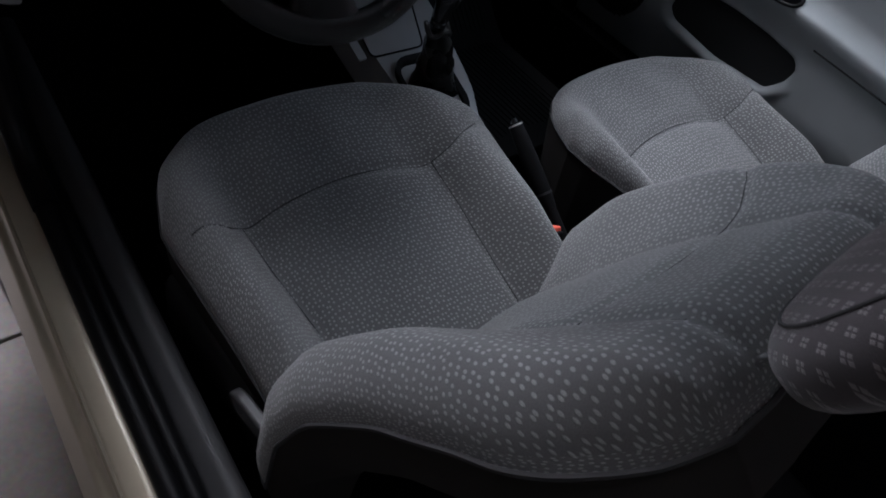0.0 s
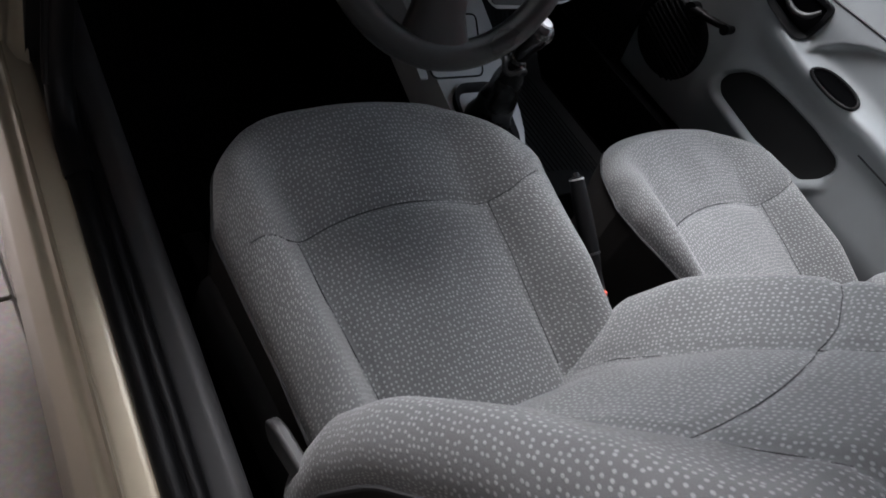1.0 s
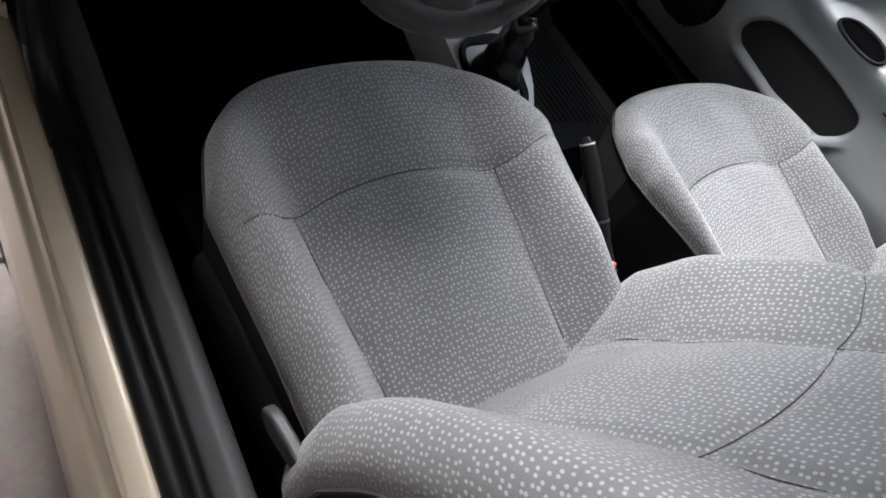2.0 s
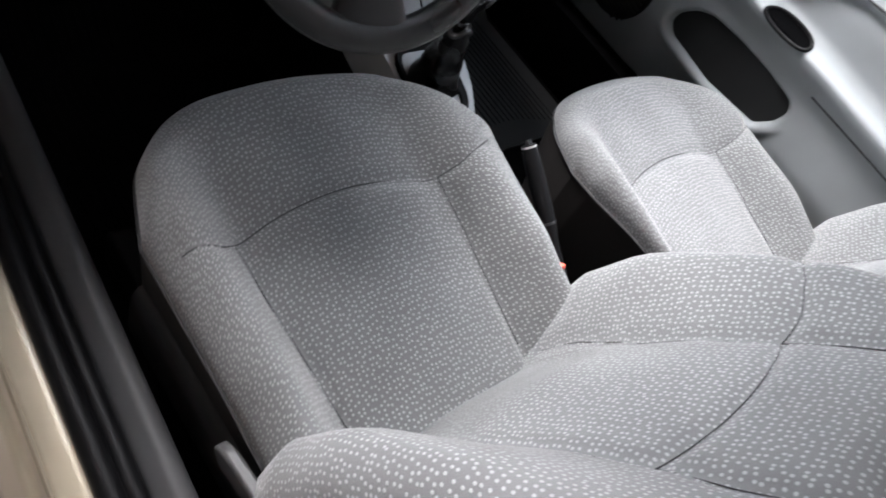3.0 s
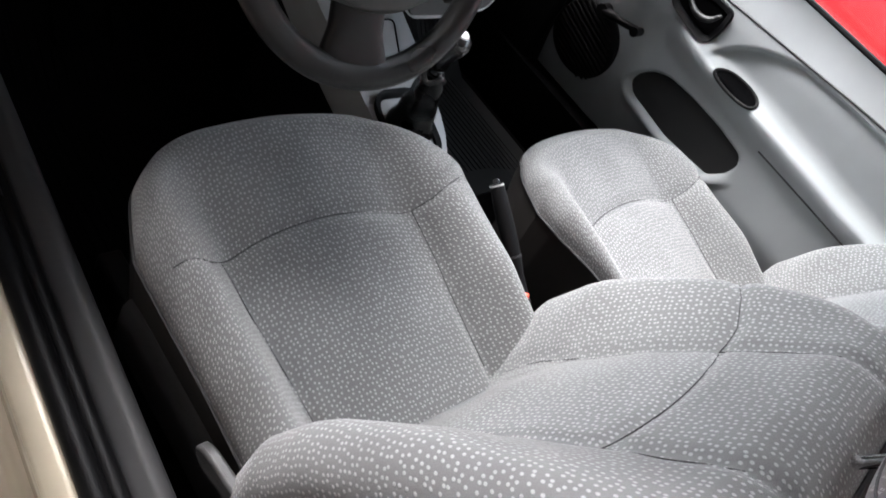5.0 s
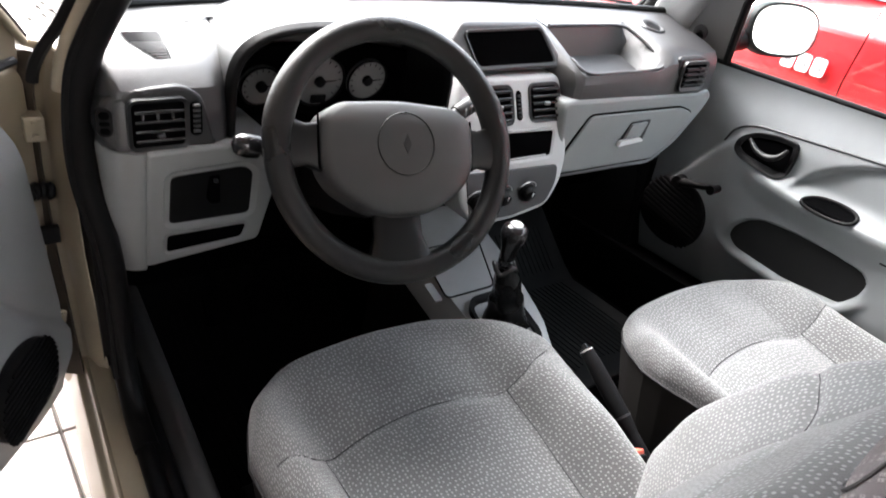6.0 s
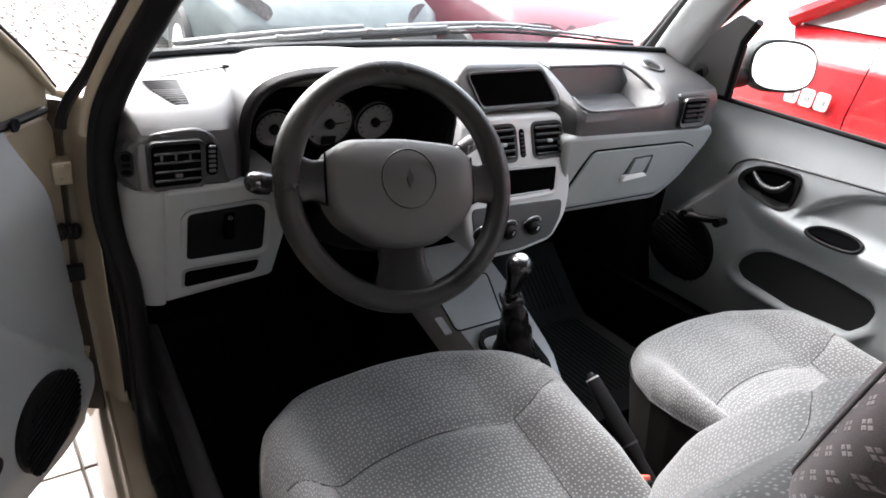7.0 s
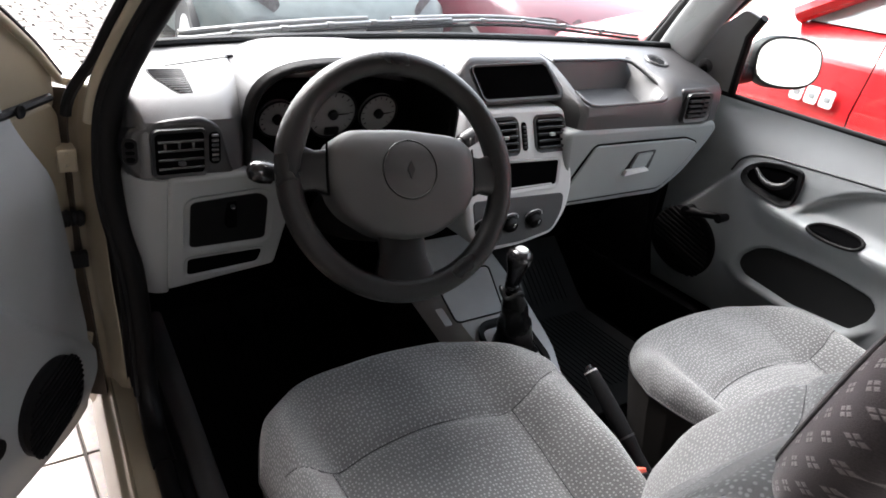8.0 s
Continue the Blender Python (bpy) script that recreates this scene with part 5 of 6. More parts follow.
def door_parts(m, side, label):
    def dpart(name, bm, material, parent, label="", **kw):
        bmesh.ops.transform(bm, verts=bm.verts, matrix=m)
        if m.determinant() < 0:
            bmesh.ops.reverse_faces(bm, faces=bm.faces)
        return part(name, bm, material, parent, label, **kw)

    shell = [(0.47, 0.36), (0.46, 0.90), (0.44, 0.925), (-1.05, 0.93), (-1.06, 0.36), (-0.95, 0.30), (0.40, 0.30)]
    root = dpart("door", slab(soft_poly(shell, 0.03), lambda u, v, w: (0.752 + w + 0.012 * math.sin(clamp((v - 0.3) / 0.65) * 3.14), u, v), 0.055), PAINT, body, label, bevel=0.006)
    ys = [lerp(0.44, -1.02, i / 260) for i in range(261)]
    zs = [lerp(0.34, 0.935, j / 120) for j in range(121)]
    bm = bmesh.new()
    if side < 0:  # the trim's front edge is cut back towards the window
        rows = [[lerp(interp(z, [0.34, 0.53, 0.842, 0.935], [0.405, 0.405, 0.352, 0.31]), -1.02, i / 260) for i in range(261)] for z in zs]
    else:
        rows = [ys for z in zs]
    g = [[bm.verts.new((panel_x(y, z), y, z)) for y in row] for row, z in zip(rows, zs)]
    for j in range(120):
        for i in range(260):
            bm.faces.new((g[j][i], g[j][i + 1], g[j + 1][i + 1], g[j + 1][i]))
    ring = list(g[0]) + [r[-1] for r in g[1:]] + list(g[-1][-2::-1]) + [r[0] for r in g[-2:0:-1]]
    back = [bm.verts.new((0.757, v.co.y, v.co.z)) for v in ring]
    for i in range(len(ring)):
        j = (i + 1) % len(ring)
        bm.faces.new((ring[i], ring[j], back[j], back[i]))
    trim = dpart("trim_panel", bm, DOOR_LIGHT, root, "blue-grey moulded plastic trim panel", cut=60)
    # steel shell and window frame
    top_line = spline([(0.740, 0.445, 0.965), (0.716, 0.345, 1.040), (0.690, 0.20, 1.135), (0.66, 0.0, 1.26), (0.62, -0.25, 1.35), (0.605, -0.5, 1.392), (0.62, -0.95, 1.375), (0.68, -1.03, 1.2), (0.765, -1.05, 0.94)] if side < 0 else [(0.765, 0.45, 0.945), (0.735, 0.32, 1.09), (0.675, 0.12, 1.27), (0.625, -0.08, 1.36), (0.605, -0.5, 1.392), (0.62, -0.95, 1.375), (0.68, -1.03, 1.2), (0.765, -1.05, 0.94)], 8)
    dpart("window_frame", tube(top_line, 0.007 if side < 0 else 0.019, 10), PAINT, root, "champagne painted window frame")
    dpart("frame_seal", tube([p + (Vector((-0.004, 0.0, 0.008)) if side < 0 else Vector((-0.02, -0.012, -0.004))) for p in top_line], 0.004 if side < 0 else 0.013, 8), RUBBER, root, "black frame seal")
    dpart("waist_seal", tube([(0.743, lerp(0.42, -1.02, i / 8), 0.940) for i in range(9)], 0.007, 8), RUBBER, root, "black waist seal")
    pane = [(0.215, 0.94), (-1.0, 0.95), (-0.98, 1.18), (-0.93, 1.36), (-0.08, 1.345), (0.09, 1.255), (0.17, 1.12)]
    if side > 0:
        w_ob = dpart("window_pane", slab(pane, lambda u, v, w: (0.765 - 0.33 * (v - 0.94) + w, u, v), 0.004), GLASS, root, "clear raised window")
        w_ob.visible_shadow = False
    # mirror sail
    sail = soft_poly([(0.43, 0.940), (0.222, 0.943), (0.205, 1.02), (0.188, 1.09), (0.155, 1.135), (0.20, 1.15), (0.30, 1.075)], 0.012)
    if side < 0:
        sail = soft_poly([(0.315, 0.932), (0.275, 0.985), (0.13, 1.075), (0.02, 1.12), (0.02, 0.932)], 0.012)
        flange = soft_poly([(0.452, 0.93), (0.426, 0.985), (0.30, 1.068), (0.15, 1.165), (0.0, 1.255), (0.0, 1.13), (0.2, 1.02), (0.30, 0.95), (0.36, 0.86), (0.45, 0.84)], 0.01)
        dpart("frame_flange", slab(flange, lambda u, v, w: (0.752 - 0.30 * (v - 0.94) + w, u, v), 0.02), PAINT, root, "champagne painted inner frame flange", bevel=0.004)
    sp = dpart("mirror_sail", slab(sail, lambda u, v, w: (0.742 - 0.30 * (v - 0.94) + w, u, v), 0.016), PILLAR if side > 0 else DOOR_LIGHT, root, "grey mirror sail panel", bevel=0.004)
    dpart("sail_edge", tube([(0.737, 0.212, 0.945), (0.713, 0.196, 1.02), (0.692, 0.180, 1.09), (0.676, 0.145, 1.14)] if side > 0 else [(0.737, 0.055, 0.945), (0.715, 0.06, 1.03), (0.68, 0.07, 1.13)], 0.010, 8), RUBBER, root)
    km = Matrix.Translation((0.724, 0.298, 0.995)) @ Matrix.Rotation(radians(-90), 4, "Y")
    if side < 0:
        hole = Matrix.Translation((0.735, 0.333, 0.94)) @ Matrix.Rotation(radians(-90), 4, "Y")
        dpart("flange_hole", lathe([(0.011, 0.0), (0.010, 0.003), (0.007, 0.003), (0.0005, 0.001)], hole, 20), BLACK, root)
    knob_b = side > 0 and dpart("adjuster_boot", lathe([(0.020, 0.0), (0.019, 0.006), (0.013, 0.010), (0.0005, 0.010)], km, 20), DASH_DARK, root)
    side > 0 and dpart("mirror_adjuster", tube([(0.724, 0.298, 0.995), (0.704, 0.288, 0.992), (0.692, 0.28, 0.99)], [0.008, 0.006, 0.010], 12), BLACK, root, "black mirror adjuster")
    # release handle in its bezel
    def on_panel(off):
        return lambda u, v, w: (panel_x(u, v) - off + w, u, v)

    bez = soft_poly([(0.088, 0.776), (0.083, 0.803), (0.052, 0.821), (0.003, 0.830), (-0.048, 0.829), (-0.053, 0.80), (-0.048, 0.754), (-0.034, 0.747), (0.010, 0.750), (0.065, 0.760)], 0.012)
    back = 0.0 if side > 0 else -0.07
    bez = [(u + back, v) for u, v in bez]
    bezel = dpart("handle_bezel", ring_frame(inset(bez, -0.003), inset(bez, 0.010), on_panel(0.010), 0.014, 0.004), BLACK, root, "black handle bezel", bevel=0.002)
    dpart("handle_cup", slab(inset(bez, 0.009), on_panel(0.002), 0.004), DEEP, root)
    dpart("release_lever", tube(spline([(0.696, 0.062 + back, 0.803), (0.684, 0.03 + back, 0.786), (0.682, back, 0.782), (0.686, -0.022 + back, 0.792), (0.693, -0.034 + back, 0.812)], 6), [0.004 + 0.004 * math.sin(math.pi * i / 24) for i in range(25)], 12), mat("satin_black_plastic", (0.013, 0.013, 0.0135), 0.42), root, "satin black release lever")
    # style line over the armrest
    line = spline([(0, 0.13 + back, 0.775), (0, 0.11 + back, 0.812), (0, 0.06 + back, 0.834), (0, -0.05 + back, 0.843), (0, -0.217, 0.853), (0, -0.45, 0.866), (0, -0.75, 0.868), (0, -1.0, 0.866)], 8)
    dpart("style_line", tube([(panel_x(p.y, p.z) - 0.0005, p.y, p.z) for p in line], 0.0028, 6), DASH_MID, root)
    low_line = spline([(0, -0.31, 0.665), (0, -0.45, 0.662), (0, -0.7, 0.655), (0, -1.0, 0.65)], 8)
    dpart("style_line", tube([(panel_x(p.y, p.z) - 0.0005, p.y, p.z) for p in low_line], 0.0022, 6), DASH_MID, root)
    # pull slot
    sl = [(-0.175 + 0.060 * math.cos(a), ridge_z(-0.175) + 0.009 + 0.0135 * math.sin(a) + 0.0) for a in (2 * math.pi * i / 28 for i in range(28))]
    zc = ridge_z(-0.175) + 0.009
    slot_ob = dpart("pull_slot", loft([[on_panel(0.003)(-0.175 + (u + 0.175) * k, zc + (v - zc) * k, 0) for u, v in sl] for k in (1.0, 0.8, 0.55, 0.3, 0.02)]), DEEP, root, "black pull slot")
    dpart("slot_rim", tube([on_panel(0.004)(u, v, 0) for u, v in sl], 0.0042, 8, closed=True), BLACK, root)
    # door bin: a near-black plate stands in for the shade inside
    dpart("door_bin", slab(inset(BIN_OUT, 0.004), lambda u, v, w: (plain_x(u, v) + 0.013 + w, u, v), 0.004), BIN, root, "dark plate standing in for the shade inside the door bin")
    # loudspeaker grille
    sy, sz = (0.20, 0.545) if side > 0 else (0.246, 0.476)
    sr = 1.0 if side > 0 else 0.84

    def on_sp(r, a, off):
        y, z = sy + sr * r * math.cos(a), sz + sr * r * 0.95 * math.sin(a)
        return (panel_x(y, z) - off, y, z)

    speaker = dpart("speaker_grille", loft([[on_sp(r, 2 * math.pi * i / 40, off) for i in range(40)] for r, off in ((0.102, -0.004), (0.102, 0.008), (0.095, 0.011), (0.05, 0.012), (0.002, 0.012))]), BLACK, root, "black ribbed loudspeaker grille", cut=50)
    for i in range(13):
        z = (-0.08 + 0.16 * i / 12) * sr
        half = math.sqrt(max(0.0, (0.092 * sr) ** 2 - z * z))
        dz = 0.25
        dpart("grille_rib", tube([(panel_x(sy + t * half, sz + z * 0.95) - 0.0125, sy + t * half, sz + (z + dz * t * half) * 0.95) for t in (-1, -0.5, 0, 0.5, 1)], 0.0028, 5), BLACK, root)
    # window winder
    hub = Vector((panel_x(0.20, 0.635) - 0.012, 0.20, 0.635))
    end = hub + Vector((-0.014, -0.115, 0.032)) if side > 0 else hub + Vector((-0.014, -0.03, 0.115))
    if side < 0:
        hub, end = Vector((panel_x(0.09, 0.52) - 0.012, 0.09, 0.52)), Vector((panel_x(0.06, 0.6) - 0.026, 0.05, 0.62))
    wind = dpart("window_winder", tube(spline([hub, hub.lerp(end, 0.5) + Vector((-0.006, 0, 0)), end], 5), [0.012] * 4 + [0.009] * 4 + [0.0085] * 3, 12), BLACK, root, "black window winder")
    dpart("winder_hub", tube([hub + Vector((0.014, 0, 0)), hub + Vector((-0.012, 0, 0))], [0.019, 0.016], 16), BLACK, root)
    dpart("winder_knob", tube([end + Vector((0.004, 0, 0)), end + Vector((-0.03, 0, 0))], [0.010, 0.012], 14), BLACK, root)


door_parts(Matrix.Identity(4), 1, "closed champagne painted passenger door")
DOOR_OPEN = 39
door_foot = (0.03, 0.45)
swing = Matrix.Translation((-0.76, 0.45, 0)) @ Matrix.Rotation(radians(-DOOR_OPEN), 4, "Z") @ Matrix.Translation((0.76, -0.45, 0)) @ Matrix.Diagonal((-1, 1, 1, 1))
door_parts(swing, -1, "open champagne painted driver's door")

# passenger's door mirror
mm = Matrix.Translation((0.888, 0.178, 1.028)) @ Matrix.Rotation(radians(-29), 4, "Z") @ Matrix.Rotation(radians(-9), 4, "X")
door_mirror = thing("door_mirror", "white-edged oval door mirror on the passenger side", "mirror", (0.8, 0.22, 0.96))
rings = []
for k, y in ((1.0, -0.002), (1.04, 0.006), (1.05, 0.03), (0.95, 0.06), (0.7, 0.085), (0.25, 0.1)):
    rings.append([mm @ Vector((0.092 * k * pw2(math.cos(a), 0.75), y, 0.064 * k * pw2(math.sin(a), 0.75))) for a in (2 * math.pi * i / 36 for i in range(36))])
part("mirror_housing", loft(rings), BLACK, door_mirror, "dark moulded mirror housing", cut=60)
part("mirror_pane", loft([[mm @ Vector((0.086 * k * pw2(math.cos(a), 0.75), -0.0045, 0.058 * k * pw2(math.sin(a), 0.75))) for a in (2 * math.pi * i / 36 for i in range(36))] for k in (1.0, 0.5, 0.01)]), MIRROR, door_mirror, "clear mirror glass", smooth=False)
part("mirror_foot", tube([(0.765, 0.25, 0.985), (0.82, 0.24, 0.99), (0.85, 0.235, 1.01)], [0.03, 0.026, 0.02], 12), BLACK, door_mirror, "black mirror foot")


# ---- gear lever, handbrake and tunnel ----
def tunnel_z(y):
    return interp(y, [-0.5, -0.1, 0.05, 0.2, 0.35, 0.5], [0.36, 0.37, 0.445, 0.495, 0.545, 0.61])


console = thing("gear_console", "grey plastic gear console between the seats", "console", (0.02, 0.1, 0.3))
rings, sides = [], []
for i in range(15):
    y = lerp(0.42, -0.09, i / 14)
    w = interp(y, [-0.09, 0.0, 0.2, 0.42], [0.06, 0.078, 0.098, 0.11])
    z = tunnel_z(y) - (0.05 * smooth(-0.05, -0.09, y))
    wr = interp(y, [-0.09, 0.0, 0.07, 0.2, 0.42], [0.06, 0.086, 0.116, 0.138, 0.145])
    rings.append([(0.018 + (w if u < 0 else wr) * u, y, z - drop) for u, drop in ((-1.05, 0.075), (-1, 0.03), (-0.95, 0.02), (-0.85, 0), (-0.4, 0), (0.4, 0), (0.85, 0), (0.95, 0.02), (1, 0.03), (1.05, 0.075))])
    sides.append([(0.018 + wr * 0.98, y, z - 0.06), (0.018 + wr * 1.03, y, z - 0.078), (0.018 + wr * 1.1, y, 0.23), (0.018 - w * 1.2, y, 0.23), (0.018 - w * 1.03, y, z - 0.078), (0.018 - w * 0.98, y, z - 0.06)])
part("console_side", loft(sides), BLACK, console, "black console sides", cut=50)
part("console_body", loft(rings), CONSOLE, console, "light grey console moulding", cut=50)
frame_o = rounded(-0.048, 0.082, 0.003, 0.152, 0.04)


def on_tunnel(off):
    return lambda u, v, w: (u, v, tunnel_z(v) + off + w)


part("gaiter_frame", ring_frame(frame_o, inset(frame_o, 0.012), on_tunnel(0.012), -0.03, -0.004), BLACK, console, "black gaiter surround", cut=60)
oddment = soft_poly([(-0.075, 0.17), (0.055, 0.17), (0.10, 0.30), (-0.06, 0.30)], 0.015)
part("oddment_tray", slab(oddment, on_tunnel(0.001), 0.003), CONSOLE, console, "pale grey oddments tray")
part("tray_rim", tube([on_tunnel(0.004)(u, v, 0) for u, v in oddment], 0.002, 6, closed=True), BLACK, console)
part("switch_blank", slab(rounded(-0.105, -0.085, 0.17, 0.215, 0.004), on_tunnel(0.001), 0.004), CONSOLE, console, bevel=0.001)
# leatherette gaiter with folds, lever and knob
gx, gy = 0.02, 0.078
knob_at = Vector((-0.054, 0.040, 0.694))
lever = thing("gear_lever", "black gear lever in a creased leatherette gaiter", "gear lever", (gx, gy, 0.44))
rings = []
for k in range(15):
    t = k / 14
    c = Vector((gx, gy, tunnel_z(gy) + 0.01)).lerp(knob_at + Vector((0.006, 0.008, -0.066)), t)
    r = lerp(0.05, 0.019, t ** 0.6) * (1 + 0.05 * math.sin(t * 19))
    rings.append([c + Vector((r * (1 + 0.13 * math.sin(3 * a + 5 * t) + 0.05 * math.sin(7 * a - 9 * t)) * math.cos(a), 1.05 * r * (1 + 0.10 * math.cos(2 * a + 4 * t)) * math.sin(a), 0.005 * math.sin(4 * a + 6 * t))) for a in (2 * math.pi * j / 28 for j in range(28))])
part("gaiter", loft(rings), LEATHER, lever, "black leatherette gaiter", cut=70)
part("gaiter_collar", tube([knob_at + Vector((0.004 + 0.022 * math.cos(a), 0.008 + 0.021 * math.sin(a), -0.066 + 0.007 * math.sin(3 * a))) for a in (2 * math.pi * j / 24 for j in range(24))], 0.005, 8, closed=True), LEATHER, lever)
part("lever_rod", tube([knob_at + Vector((0.004, 0.01, -0.1)), knob_at], [0.012, 0.009], 12), BLACK, lever)
km = Matrix.Translation(knob_at) @ Matrix.Rotation(0.12, 4, "X")
knob = part("knob", lathe([(0.010, -0.05), (0.015, -0.043), (0.0165, -0.02), (0.023, 0.0), (0.0255, 0.012), (0.023, 0.024), (0.014, 0.031), (0.0005, 0.032)], km, 28), GLOSS, lever, "glossy black gear knob", cut=80)
part("knob_cap", lathe([(0.0135, 0.0305), (0.011, 0.0335), (0.0005, 0.034)], km, 24), SILVER, knob, "silver cap")
part("reverse_collar", lathe([(0.011, -0.058), (0.0145, -0.055), (0.0145, -0.047), (0.011, -0.044)], km, 20), GLOSS, lever, "black lift collar")

# handbrake
tip, low = Vector((-0.022, -0.158, 0.569)), Vector((-0.017, -0.274, 0.491))
way = (low - tip).normalized()
hb = thing("handbrake", "black plastic handbrake lever, pulled up", "handbrake", (0.012, -0.4, 0.3))
pts = [tip, tip + way * 0.02, tip + way * 0.06, tip + way * 0.11, low, low + way * 0.02]
part("grip", tube(spline(pts, 4), [0.0115 + 0.0035 * math.sin(math.pi * clamp(i / 20)) for i in range(21)], 16), BLACK, hb, "black moulded grip", cut=60)
part("release_button", tube([tip - way * 0.008, tip + way * 0.004], [0.0055, 0.0075], 14), GLOSS, hb, "glossy black release button")
part("grip_ring", tube([tip + way * 0.002, tip + way * 0.005], 0.0125, 16), SILVER, hb)
part("lever_arm", tube([low + way * 0.015, low + way * 0.22], [0.011, 0.013], 12), BLACK, hb)
part("seam_ring", tube([low - way * 0.012, low - way * 0.008], 0.0152, 16), DASH_MID, hb)

tunnel = thing("centre_tunnel", "black carpeted centre tunnel", "tunnel", (0, -0.5, 0.2), kind="structure")
part("tunnel_carpet", loft([[(0.015 + x, y, z) for x, z in ((-0.13, 0.2), (-0.105, 0.31), (-0.07, 0.345), (0.07, 0.345), (0.105, 0.31), (0.13, 0.2))] for y in (0.45, 0.0, -0.6, -1.3)]), CARPET, tunnel, cut=60, bevel=0.01)
bucklething = thing("seat_belt_buckle", "red-buttoned seat belt buckle beside the driver's seat", "buckle", (-0.06, -0.352, 0.408))
bmx = Matrix.Translation((-0.072, -0.335, 0.493)) @ Matrix.Rotation(radians(-38), 4, "X") @ Matrix.Rotation(radians(12), 4, "Y")
part("buckle_body", box(-0.013, 0.013, -0.022, 0.022, -0.07, 0.004, bmx), BLACK, bucklething, "black buckle body", bevel=0.004)
part("buckle_button", box(-0.011, 0.011, -0.018, 0.018, 0.002, 0.012, bmx), ORANGE, bucklething, "red release button", bevel=0.003)
part("buckle_stalk", box(-0.006, 0.006, -0.012, 0.012, -0.2, -0.068, bmx), BLACK, bucklething, bevel=0.002)

# ribbed rubber mats
for name, x0, x1, y0, y1, lab in (("floor_mat", 0.17, 0.62, 0.02, 0.60, "black ribbed rubber mat in the passenger footwell"), ("floor_mat", -0.60, -0.13, 0.0, 0.60, "black ribbed rubber mat in the driver's footwell")):
    m_ob = thing(name, lab, "floor mat", ((x0 + x1) / 2, 0.3, 0.221), "floor mats")

    def mat_z(y):
        return 0.2235 + 0.9 * max(0, y - 0.42)

    # driver's mat is near-black: the footwell's shade put into its colour
    stuff_mat = MAT_RUBBER if x0 > 0 else CARPET
    part("mat_sheet", loft([[(x0, y, mat_z(y)), (x1, y, mat_z(y)), (x1, y, mat_z(y) + 0.006), (x0, y, mat_z(y) + 0.006)] for y in (y0 + (y1 - y0) * i / 12 for i in range(13))]), stuff_mat, m_ob)
    for i in range(22):
        x = lerp(x0 + 0.05, x1 - 0.05, i / 21)
        part("rib", tube([(x, y, mat_z(y) + 0.0065) for y in (y0 + 0.03 + 0.04 * math.sin(math.pi * i / 21), 0.2, 0.42, y1 - 0.05)], 0.0025, 5), stuff_mat, m_ob)
# pedals take the near-black too, as shade painted in
pedals = thing("pedals", "worn metal and rubber pedals coloured near-black for the footwell's shade", "pedals", (-0.35, 0.5, 0.3))
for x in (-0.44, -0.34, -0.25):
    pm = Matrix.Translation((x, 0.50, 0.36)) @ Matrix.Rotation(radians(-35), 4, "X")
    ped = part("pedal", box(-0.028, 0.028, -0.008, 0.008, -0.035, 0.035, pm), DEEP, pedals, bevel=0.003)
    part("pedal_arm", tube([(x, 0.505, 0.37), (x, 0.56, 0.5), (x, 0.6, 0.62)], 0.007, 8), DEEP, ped)


